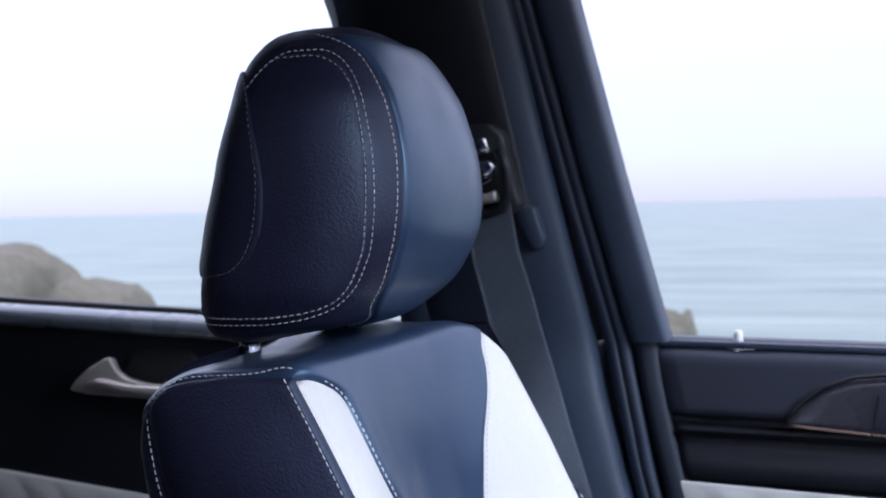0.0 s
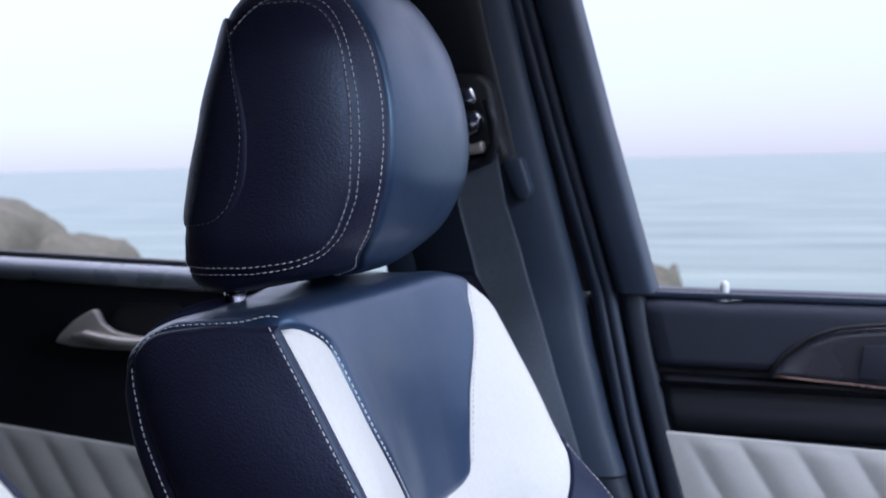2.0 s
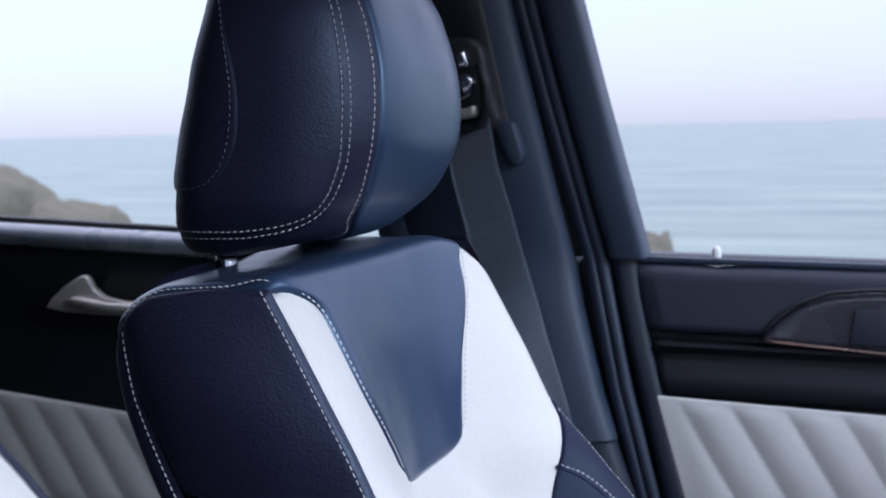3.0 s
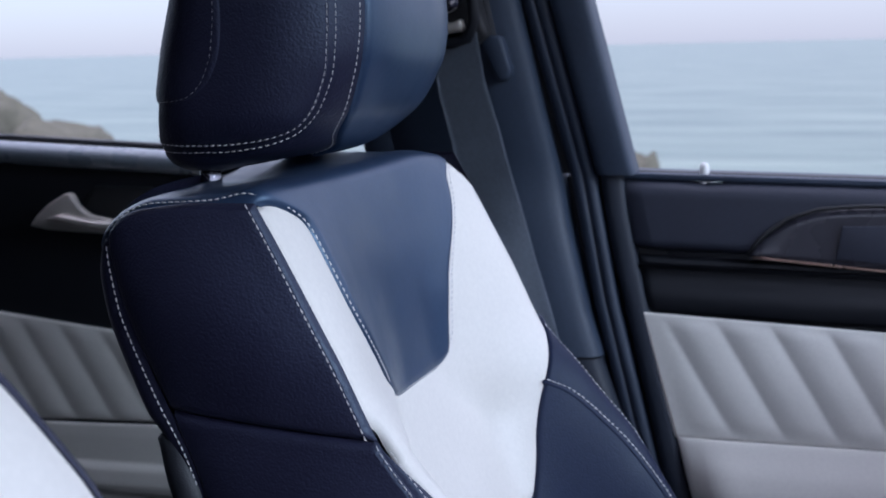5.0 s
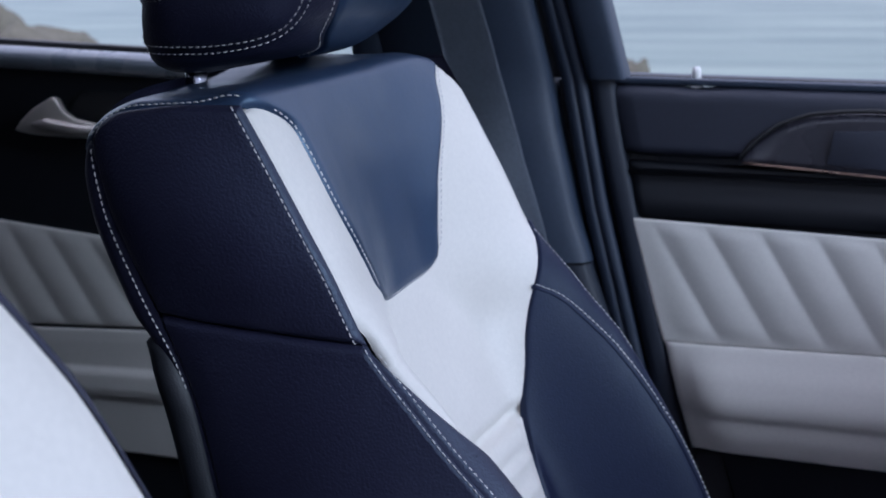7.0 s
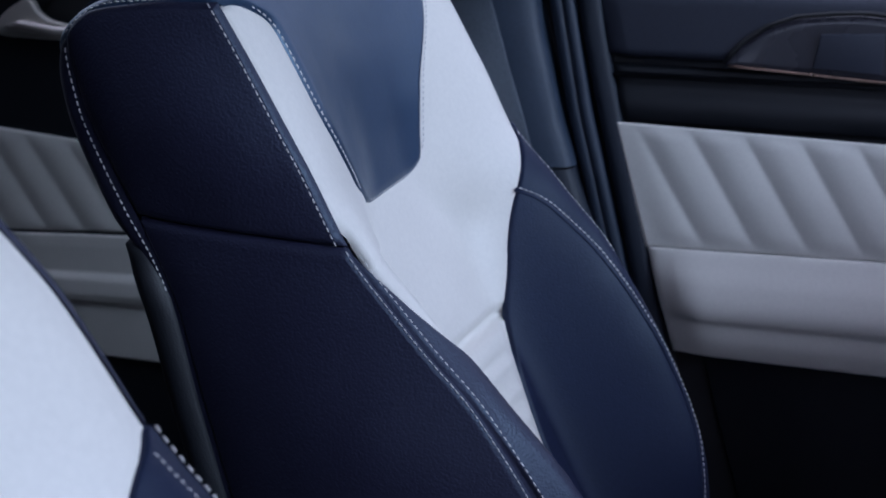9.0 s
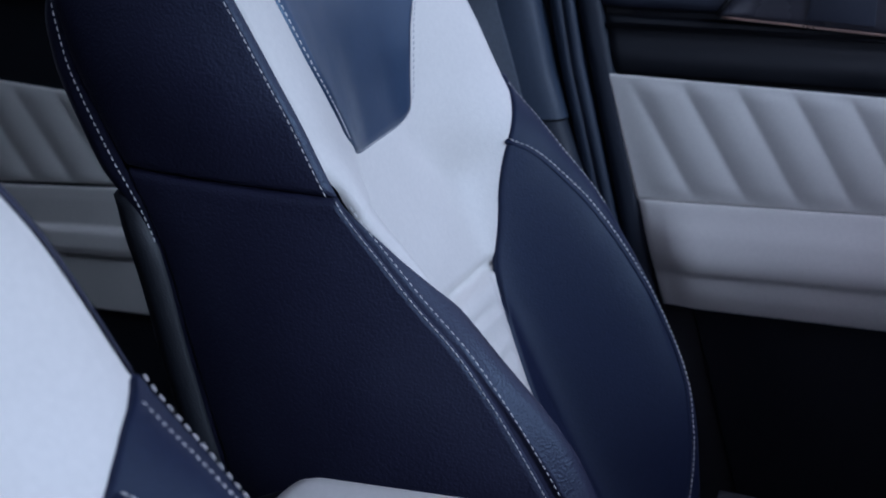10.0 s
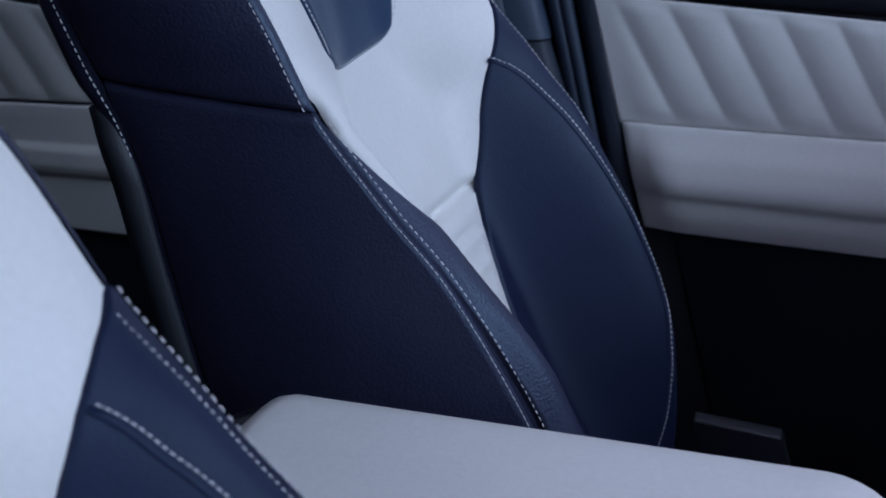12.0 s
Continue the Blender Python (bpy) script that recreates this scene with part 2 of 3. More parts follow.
side_n = curve1((0.03, 0, -0.046, -0.085, -0.118, -0.16, -0.171, -0.18, -0.21, -0.241, -0.291, -0.358, -0.396, -0.47, -0.56, -0.64), (0, 0.002, 0.005, 0.0065, 0.0075, 0.0068, 0.0072, 0.0085, 0.0155, 0.023, 0.037, 0.045, 0.047, 0.045, 0.02, -0.02))
mid_n = curve1((0.03, 0, -0.05, -0.10, -0.155, -0.28, -0.45, -0.64), (-0.002, -0.003, -0.012, -0.025, -0.040, -0.047, -0.045, -0.03))
rear_n = curve1((0.03, -0.017, -0.064, -0.115, -0.135, -0.228, -0.317, -0.64), (-0.114, -0.119, -0.121, -0.121, -0.123, -0.146, -0.167, -0.235))
top_u = curve1((0.0, -0.012, -0.03, -0.055, -0.08, -0.105, -0.119), (0.0, 0.0085, 0.0155, 0.0265, 0.037, 0.047, 0.050))
crown = curve1((0.0, -0.03, -0.06, -0.097, -0.112, -0.119), (0.0, 0.001, 0.003, 0.008, 0.010, 0.010))
side_top = curve1((0, 0.45, 0.80, 0.93, 1), (-0.002, 0.021, 0.031, 0.027, 0.014))
vee_y = curve1((0, -0.034, -0.10, -0.162), (0.134, 0.125, 0.081, 0.058))
vee_near = curve1((0, -0.025, -0.057, -0.082, -0.114, -0.14, -0.162), (0.156, 0.150, 0.147, 0.143, 0.128, 0.094, 0.063))
low_y = curve1((-0.170, -0.185, -0.196, -0.214, -0.235, -0.256, -0.2665, -0.281, -0.303, -0.34, -0.379, -0.4125, -0.46, -0.64), (0.172, 0.1572, 0.1482, 0.1357, 0.124, 0.1149, 0.1113, 0.1054, 0.095, 0.0815, 0.066, 0.0555, 0.050, 0.045))
low_near = curve1((-0.170, -0.195, -0.222, -0.267, -0.30, -0.34, -0.40, -0.64), (0.194, 0.187, 0.182, 0.168, 0.145, 0.11, 0.075, 0.055))
seam_y = curve1((-0.2155, -0.23, -0.247, -0.271, -0.30, -0.339, -0.38, -0.44, -0.47, -0.499, -0.528, -0.563, -0.584, -0.61), (0.1325, 0.1405, 0.1445, 0.1465, 0.1485, 0.150, 0.1505, 0.148, 0.1425, 0.1355, 0.1295, 0.118, 0.106, 0.090))
flare = curve1((-0.18, -0.24, -0.30, -0.40, -0.48, -0.56, -0.62), (0.181, 0.179, 0.176, 0.170, 0.160, 0.146, 0.128))
seam_n = curve1((0.05, 0.025, 0.003, -0.0285, -0.062, -0.112, -0.135, -0.228, -0.317, -0.64), (-0.100, -0.106, -0.110, -0.117, -0.119, -0.120, -0.1215, -0.143, -0.164, -0.232))
cover_n = curve1((0.06, 0.025, 0.004, -0.034, -0.06, -0.087, -0.105, -0.125, -0.15, -0.64), (0.018, 0.024, 0.031, 0.034, 0.035, 0.036, 0.030, 0.022, 0.020, 0.02))


def smooth01(x):
    x = min(max(x, 0.0), 1.0)
    return x * x * (3 - 2 * x)


def edge_y(y, u):
    """Half the width on that side; the back flares a little towards the door at the small of the back."""
    return NEAR_HALF if y < 0 else flare(u)


def front_n(y, u):
    """How far the front of the back stands out."""
    a = abs(y) / edge_y(y, u)
    low = smooth01((-0.14 - u) / 0.09)
    edge = side_n(u) + (0.003 + 0.006 * low + (0.012 * smooth01((-0.28 - u) / 0.1) if y < 0 else 0)) * smooth01((1 - a) / 0.12)
    k = smooth01((a - 0.12 - 0.36 * low) / (0.88 - 0.42 * low))
    return mid_n(u) * (1 - k) + edge * k


def centre_n(y, u, low_far):
    """The same with the fold across the small of the back and the gathers under it."""
    n = front_n(y, u)
    fold = -0.297 - 0.06 * y
    d = u - fold
    n -= 0.010 * math.exp(-(d / 0.0045) ** 2)
    if d < 0:
        w = math.exp(d / 0.12) * smooth01(-d / 0.02)
        gather = 0.004 * smooth01(-d / 0.015) + w * (0.0022 * math.sin(d * 300 + 5 * y) + 0.0012 * math.sin(d * 520 + 20 * y))
        n += gather * smooth01((low_far(u) - 0.001 - abs(y)) / 0.014)
    if y < 0:
        inner = 0.062 + 0.115 * (max(0, -0.163 - u) / 0.020) ** 2
        n += 0.003 * smooth01((-y - inner) / 0.014) * smooth01((-0.138 - u) / 0.02)
    if u < -0.158 and y < 0:
        n -= 0.005 * smooth01((-y - NEAR_HALF + 0.012) / 0.008) * smooth01((-0.160 - u) / 0.012)
    if u < -0.165:
        n -= 0.008 * smooth01((abs(y) - (low_near if y < 0 else low_far)(u) - 0.012) / 0.012)
    return n


def shoulder(y):
    """The shoulder is rounded off towards the door."""
    return 0.036 * max(0, (y / FAR_HALF - 0.5) / 0.5) ** 2.2


def build_seat(at, label, low_far, seam_far, pitch=0.0048):
    """low_far: edge of the white centre towards the door side; seam_far: the piped seam of that bolster."""
    seat = empty("car_seat", at, label, "car seat", "front seats")

    # core and back shell of the backrest
    def core(s, t):
        u = 0.016 - 0.656 * s
        a = t * 2 * math.pi
        c, d = math.cos(a), math.sin(a)
        y = (NEAR_HALF if d < 0 else FAR_HALF) * 0.97 * math.copysign(abs(d) ** 0.35, d)
        f, r = min(mid_n(u), side_n(u)) - 0.012, rear_n(u) - 0.004
        if s < 0.05:
            f, r = f - 0.02 * (1 - s / 0.05), r + 0.024 * (1 - s / 0.05) ** 2
        return seat_pt(y, u, (f + r) / 2 + (f - r) / 2 * math.copysign(abs(c) ** 0.4, c))
    bm = sheet(core, 60, 64, closed=True)
    bmesh.ops.holes_fill(bm, edges=[e for e in bm.edges if e.is_boundary])
    part("back_shell", bm, NAVY, seat)

    # front face in white leather
    def front(s, t):
        y = -NEAR_HALF + (NEAR_HALF + FAR_HALF) * t
        top = 0.002 - shoulder(y) - 0.008 * max(0, (-y / NEAR_HALF - 0.85) / 0.15)
        u = top - (top + 0.622) * s
        y = y * (1 - 0.035 * smooth01((-0.145 - u) / 0.02)) if y < 0 else y * edge_y(1, u) / FAR_HALF
        return seat_pt(y, u, centre_n(y, u, low_far))
    part("seat_front", pad(front, 150, 60, lift=0.0, edge=0.008, sink=0.005, out=FWD), WHITE, seat, "white leather centre and shoulder strips")

    # top of the shoulder, from the front edge to the rear
    def top_pt(y, w):
        edge = NEAR_HALF if y < 0 else FAR_HALF
        k = y / (edge - 0.004)
        n = -0.119 * w
        u = top_u(n) - shoulder(y) - (0.005 + 0.030 * max(0, (w - 0.6) / 0.4) ** 1.5) * abs(k) ** 5 * smooth01(w / 0.2) + crown(n) * smooth01((k + 0.6) / 1.5) - 0.008 * (1 - k * k) * smooth01((0.5 - k) / 1.1) * smooth01((w - 0.2) / 0.4)
        return seat_pt(y, u, n + front_n(y, 0) * (1 - w))

    # dark insert that runs over the shoulder to the rear
    def insert(s, t):
        k = 2 * t - 1
        reach = NEAR_HALF - 0.004 if k < 0 else 0.144
        if s < 0.55:
            u = -0.162 + 0.162 * s / 0.55
            vee = vee_near if k < 0 else vee_y
            wide = vee(u) + (reach - vee(0)) * smooth01((u + 0.04) / 0.04) ** 3
            y = k * wide
            return seat_pt(y, u - shoulder(y) * smooth01((u + 0.06) / 0.06) + 0.012 * abs(k) ** 8 * max(0, 1 - s / 0.05), front_n(y, u))
        return top_pt(k * reach, (s - 0.55) / 0.45)
    part("shoulder_cap", pad(lambda s, t: top_pt((0.140 + 0.038 * t) * edge_y(1, 0) / FAR_HALF, s), 40, 14, lift=0.003, edge=0.010, sink=0.003, out=FWD + UPW), WHITE, seat, "white leather shoulder edge")
    part("insert", pad(insert, 90, 44, lift=0.004, edge=0.012, sink=0.003, out=FWD + UPW), SMOOTH, seat, "smooth navy leather insert over the shoulder")
    for sg in (-1, 1):
        line = np.array([insert(0.01 + 0.95 * i / 240, 0.5 + sg * (0.496 - 0.006 * smooth01((i / 240 - 0.5) / 0.15))) for i in range(241)])
        for _ in range(60):
            line[1:-1] = (line[:-2] + 2 * line[1:-1] + line[2:]) / 4
        line += np.outer(0.0020 * np.exp(-((np.arange(241) / 240 - 0.56) / 0.06) ** 2), (FWD + UPW) * 0.7)
        over = lambda s: [np.interp(s * 240, range(241), line[:, k]) for k in range(3)]
        part("stitching", stitching(over, lambda s: (FWD + UPW * 0.3).lerp(UPW + Vector((0, sg * 0.6, 0)), smooth01((s - 0.5) / 0.14)), lift=0.0032), THREAD, seat)
    part("stitching", stitching(lambda s: insert(0.012, 0.03 + 0.94 * s), FWD, lift=0.003), THREAD, seat)

    # cover of the rear, wrapped round to the side seams
    def back_cover(s, t):
        a = (t - 0.5) * math.pi
        c, d = abs(math.cos(a)), math.sin(a)
        y = (NEAR_HALF if d < 0 else FAR_HALF) * math.copysign(abs(d) ** 0.42, d) * 0.998
        k = y / NEAR_HALF
        top = 0.052 - 0.030 * abs(k) ** 5 - shoulder(y)
        u = top - (top + 0.60) * s ** 1.5
        bend = math.sqrt(max(0.0, 1 - max(0, (0.03 - (top - u)) / 0.03) ** 2))
        return seat_pt(y * (0.985 + 0.015 * bend), u, seam_n(u) + 0.001 - cover_n(u) * c ** 0.55 * (0.25 + 0.75 * bend))
    part("back_cover", sheet(back_cover, 70, 72), NAVY, seat)

    for sg in (-1, 1):
        out = Vector((0, sg, 0))
        edge = NEAR_HALF if sg < 0 else FAR_HALF

        # upper and lower side panels
        def side(u0, u1, bulge, round_top):
            def f(s, t):
                uf, ur = u0[0] + (u1[0] - u0[0]) * s, u0[1] + (u1[1] - u0[1]) * s
                u = uf + (ur - uf) * t
                if round_top:
                    u = u1[0] + (u1[1] - u1[0]) * t + (side_top(t) - u1[0] - (u1[1] - u1[0]) * t) * (1 - s)
                n = side_n(uf) * (1 - t) + seam_n(ur) * t
                swell = bulge * math.sin(math.pi * min(1, t)) * (0.25 + 0.75 * math.sin(math.pi * s)) - 0.003 * max(0, (t - 0.8) / 0.2) ** 2
                return seat_pt(sg * (edge_y(sg, uf) + swell), u, n)
            return f
        up = side((-0.002, 0.016), (-0.166, -0.094), 0.012, 1)
        lo = side((-0.1665, -0.0945), (-0.60, -0.60), 0.013, 0)
        part("side_panel", pad(up, 30, 30, lift=0.003, edge=0.008, sink=0.002, out=out), NAVY, seat)
        part("side_panel", pad(lo, 50, 36, lift=0.003, edge=0.005, sink=0.002, out=out), NAVY, seat)
        if sg < 0:
            part("stitching", stitching(lambda s: up(s, 0.034), out, lift=0.0034), THREAD, seat)
        part("stitching", stitching(lambda s: lo(0.004 + s * 0.75, 0.011), out + FWD * 0.4, wide=0.0005, lift=0.0029), THREAD, seat)
        part("stitching", stitching(lambda s: back_cover(0.03 + 0.39 * s, 0.5 + sg * 0.489), out + FWD * -0.3, wide=0.00034, lift=0.0007), THREAD, seat)

        # side bolster of the small of the back
        def wing(s, t):
            u = -0.1645 - 0.4565 * s
            e = edge_y(sg, u)
            y = e + (min((low_near if sg < 0 else low_far)(u), e - 0.002) - e) * t
            return seat_pt(sg * y, u, front_n(sg * y, u))
        def rim(s):
            u = -0.174 - (0.38 if sg < 0 else 0.13) * s
            y = edge_y(sg, u) - (0.0045 if sg < 0 else 0.015)
            return seat_pt(sg * y, u, front_n(sg * y, u))
        part("bolster", pad(wing, 60, 30, lift=0.003, edge=0.005, sink=0.002, out=FWD), NAVY if sg < 0 else BOLSTER, seat)
        part("stitching", stitching(rim, FWD + out * 0.5, pitch, wide=0.0005 if sg < 0 else 0.0004, lift=0.0033), THREAD, seat)
        if sg > 0:
            def crest(s, d=0.0):
                u = seam_far[0] - 0.381 * s
                y = seam_far[1](u) + d
                return seat_pt(y, u, front_n(y, u))
            part("piping", tube([Vector(crest(s)) + FWD * 0.0026 for s in np.linspace(0, 1, 60)], 0.0022, 8, up=(0, 1, 0)), BOLSTER, seat)
            part("stitching", stitching(lambda s: crest(s, 0.0014), FWD, pitch, wide=0.00036, lift=0.0049), THREAD, seat)

        # plastic hinge cover at the rear of the side
        def hinge(s, t):
            u = -0.101 - 0.48 * s - 0.025 * t ** 2 * (1 - s)
            n = rear_n(u) - 0.024 + 0.027 * t
            return seat_pt(sg * (edge + 0.004 - 0.010 * (2 * t - 1) ** 2 - 0.010 * max(0, 1 - s * 16)), u, n)
        part("hinge_cover", pad(hinge, 40, 14, lift=0.002, edge=0.008, sink=0.014, out=out), PLASTIC, seat, "black plastic hinge cover")

    # cushion
    def cushion(s, t):
        a = t * 2 * math.pi
        c, d = math.cos(a), math.sin(a)
        x = -0.08 + 0.56 * s
        e = 1 - 0.25 * abs(2 * s - 1) ** 6
        y = 0.245 * math.copysign(abs(c) ** 0.45, c) * e
        z = 0.125 + 0.09 * math.copysign(abs(d) ** 0.5, d) * e + 0.02 * s + (0.03 * (abs(y) / 0.245) ** 3 if d > 0 else 0)
        return (x, y, z)
    bm = sheet(cushion, 30, 60, closed=True)
    bmesh.ops.holes_fill(bm, edges=[e for e in bm.edges if e.is_boundary])
    part("cushion", bm, NAVY, seat)
    part("seat_base", block(-0.10, 0.42, -0.20, 0.17, 0.0, 0.10, 0.02), PLASTIC, seat)
    return seat


# rings of the head restraint: height, middle, half depth, half width
HEAD = ((1.0040, -0.478, 0.020, 0.085), (1.0075, -0.4748, 0.0330, 0.0944), (1.0115, -0.4657, 0.0499, 0.1017), (1.0179, -0.4556, 0.0633, 0.1096), (1.0294, -0.4468, 0.0705, 0.118), (1.0475, -0.4357, 0.079, 0.1265),
        (1.0655, -0.4294, 0.0837, 0.128), (1.088, -0.4231, 0.0869, 0.128), (1.1327, -0.4165, 0.0809, 0.128), (1.1773, -0.4153, 0.0684, 0.122), (1.2087, -0.4200, 0.0580, 0.104),
        (1.222, -0.4217, 0.0513, 0.088), (1.2311, -0.4248, 0.0438, 0.072), (1.2390, -0.428, 0.0340, 0.048), (1.2440, -0.428, 0.020, 0.022), (1.2455, -0.428, 0.008, 0.008))
HZ = [h[0] for h in HEAD]
head_x, head_a, head_b = (curve1(HZ, [h[k] for h in HEAD]) for k in (1, 2, 3))
HEAD_Y = 0.895
# seams of the head restraint: height against turn
LOOP = ((1.188, -2.05), (1.1967, -1.870), (1.2112, -1.683), (1.2174, -1.562), (1.2175, -1.351), (1.2107, -1.038), (1.1965, -0.889), (1.1758, -0.841), (1.1478, -0.833), (1.1163, -0.846), (1.0889, -0.834),
        (1.0672, -0.787), (1.0493, -0.790), (1.0366, -0.849), (1.0289, -1.016), (1.0245, -1.282), (1.0219, -1.571), (1.0214, -1.842), (1.0216, -2.3))
face_a = curve1((1.0100, 1.0183, 1.0298, 1.0454, 1.0681, 1.0922, 1.1201, 1.1442, 1.1686, 1.1913, 1.2104, 1.2228, 1.2317),
                (-0.10, -0.18, -0.353, -0.449, -0.522, -0.572, -0.563, -0.538, -0.531, -0.572, -0.683, -0.962, -1.40))
rear_a = curve1((1.0543, 1.0557, 1.0614, 1.0720, 1.0909, 1.1145, 1.1383, 1.1624, 1.1986, 1.2060), (-2.30, -1.859, -1.678, -1.611, -1.591, -1.603, -1.639, -1.722, -1.977, -2.2))


def along(pts):
    """A smooth line through the (height, turn) points, from 0 to 1."""
    P = np.array(pts, float)
    L = np.concatenate([[0], np.cumsum(np.hypot(np.diff(P[:, 0]), np.diff(P[:, 1]) * 0.1))])
    fz, fa = curve1(L / L[-1], P[:, 0]), curve1(L / L[-1], P[:, 1])
    return lambda s: (fz(s), fa(s))


loop = along([(z + (1.115 - z) * 0.022 * smooth01((z - 1.03) / 0.03), a + (-2.25 - a) * 0.022 * smooth01((z - 1.03) / 0.03)) for z, a in LOOP])


def hollow(z, a):
    """The underside rises towards the rear and the door."""
    a = (a + math.pi) % (2 * math.pi) - math.pi
    k = smooth01((a - 1.25) / 0.6) if a > 0 else smooth01((-2.15 - a) / 0.5)
    return 0.036 * k * smooth01((1.085 - z) / 0.07)


def head_pt(z, a):
    """A point of the head restraint at height z, at the turn a: 0 front, pi / 2 the far side, -pi / 2 the near side."""
    c, d = math.cos(a), math.sin(a)
    p = Vector(Vector((head_x(z) + head_a(z) * math.copysign(abs(c) ** 0.667, c), HEAD_Y + head_b(z) * math.copysign(abs(d) ** 0.667, d), z)) - SEAT_AT)
    p.z += hollow(z, a)
    return p


def head_out(z, a):
    e = 0.004
    n = (head_pt(z, a + e) - head_pt(z, a - e)).cross(head_pt(z + e * 0.2, a) - head_pt(z - e * 0.2, a))
    return n.normalized()


def head_mesh():
    zs = list(np.interp(np.linspace(0, 1, 60), [0, 0.12, 0.88, 1], [HZ[0], 1.01, 1.225, HZ[-1]]))
    bm = sheet(lambda s, t: head_pt(float(np.interp(s, np.linspace(0, 1, 60), zs)), t * 2 * math.pi), 59, 72, closed=True)
    bmesh.ops.holes_fill(bm, edges=[e for e in bm.edges if e.is_boundary])
    return bm


def build_headrest(seat):
    rest = part("headrest", head_mesh(), NAVY, seat)
    for m in (1, -1):
        out = (0, -m, 0)

        def cheek(s, t):
            z, a = loop(s)
            t *= 0.96
            return head_pt(z + (1.115 - z) * t, m * (a + (-2.25 - a) * t))
        part("cheek", pad(cheek, 90, 26, lift=0.0022, edge=0.007, sink=0.006, out=out), NAVY, rest)

        def rear(s, t):
            z = 1.0545 + (1.2050 - 1.0545) * s
            return head_pt(z, m * (rear_a(z) + (-3.05 - rear_a(z)) * t))
        part("rear_cover", pad(rear, 40, 24, lift=0.0030, edge=0.004, sink=0.001, out=out), NAVY, rest)

        def ring(s, t):
            z, a = loop(s)
            return z + (1.115 - z) * t, m * (a + (-2.25 - a) * t)
        for t, lift in ((0.045, 0.0022), (-0.022, 0.0003)):
            part("stitching", stitching(lambda s: head_pt(*ring(s, t)), lambda s: head_out(*ring(s, t)), pitch=0.0050, lift=lift), THREAD, rest)
        for fn, z0, z1, da, lift in ((rear_a, 1.0547, 1.2045, -0.05, 0.0028), (face_a, 1.0120, 1.2317, -0.035, 0.0004)):
            q = along([(z, fn(z) + da) for z in np.linspace(z0, z1, 40)])
            part("stitching", stitching(lambda s: head_pt(q(s)[0], m * q(s)[1]), lambda s: head_out(q(s)[0], m * q(s)[1]), pitch=0.0050, lift=lift), THREAD, rest)

    def face(s, t):
        z = 1.0105 + (1.2312 - 1.0105) * s
        return head_pt(z, face_a(z) * (1 - 2 * t))
    part("face_cushion", pad(face, 44, 36, lift=0.0025, edge=0.008, sink=0.003, out=(1, 0, 0)), SMOOTH, rest, "smooth navy leather face")
    for y in (-0.065, 0.075):
        x = -0.480 - SEAT_AT.x
        part("headrest_post", tube([(x, y + 0.02, 0.95 - SEAT_AT.z), (x, y + 0.02, 1.03 - SEAT_AT.z)], 0.0082, 20, up=(1, 0, 0)), SMOKED, seat, "dark chrome post")
        part("post_collar", tube([(x, y + 0.02, 0.965 - SEAT_AT.z), (x, y + 0.02, 0.9905 - SEAT_AT.z), (x, y + 0.02, 0.992 - SEAT_AT.z)], (0.016, 0.016, 0.013), 22, up=(1, 0, 0)), SATIN, seat, "satin metal collar")
    return rest


low_y_near = curve1((-0.163, -0.1677, -0.1754, -0.1845, -0.195, -0.205, -0.211, -0.24, -0.30, -0.40, -0.64), (0.177, 0.170, 0.157, 0.1451, 0.1345, 0.1275, 0.1237, 0.110, 0.090, 0.060, 0.045))
seam_y_near = curve1((-0.189, -0.20, -0.211, -0.2224, -0.238, -0.30, -0.38, -0.44, -0.50, -0.56, -0.61), (0.1345, 0.1395, 0.1425, 0.144, 0.146, 0.149, 0.152, 0.151, 0.1395, 0.122, 0.094))
seat = build_seat(SEAT_AT + Vector((-0.0003, 0.0012, 0.0014)), "reclined front car seat in navy and white leather with pale stitching", low_y, (-0.2155, seam_y))
build_headrest(seat)
# the passenger's shoulder is rounder
flare = curve1((0.02, -0.03, -0.07, -0.11, -0.18, -0.24, -0.30, -0.40, -0.48, -0.56, -0.62), (0.140, 0.158, 0.170, 0.178, 0.181, 0.178, 0.175, 0.170, 0.161, 0.147, 0.129))
near = build_seat(SEAT_AT + Vector((0.0417, -0.6665, 0.025)), "front passenger car seat in white and navy leather beside the armrest", low_y_near, (-0.195, seam_y_near), 0.0034)
build_headrest(near)
# the passenger's back leans further, turned about its bolster
LEAN = Matrix.Rotation(radians(-4.5), 3, "Y")
pivot = Vector(seat_pt(0.17, -0.165, 0.008))
near.rotation_euler = LEAN.to_euler()
near.location += pivot - LEAN @ pivot

# ---- car shell ----
floor = part("floor", block(-2.3, 1.0, -0.33, 1.46, 0.05, 0.15, 0), CARPET)
tagged(floor, "black carpet on the car floor", "floor", kind="structure")
# never in view; added to shut off the sky overhead
ceiling = part("ceiling", block(-2.2, 0.30, -0.17, 1.24, 1.48, 1.52, 0.01), LINER)
tagged(ceiling, "unseen grey fabric headliner closing the car above", "ceiling", kind="structure")


def lean(z):
    """The glass and the pillars lean inwards above the sill."""
    return 1.38 - 0.28 * max(0, z - 0.94)


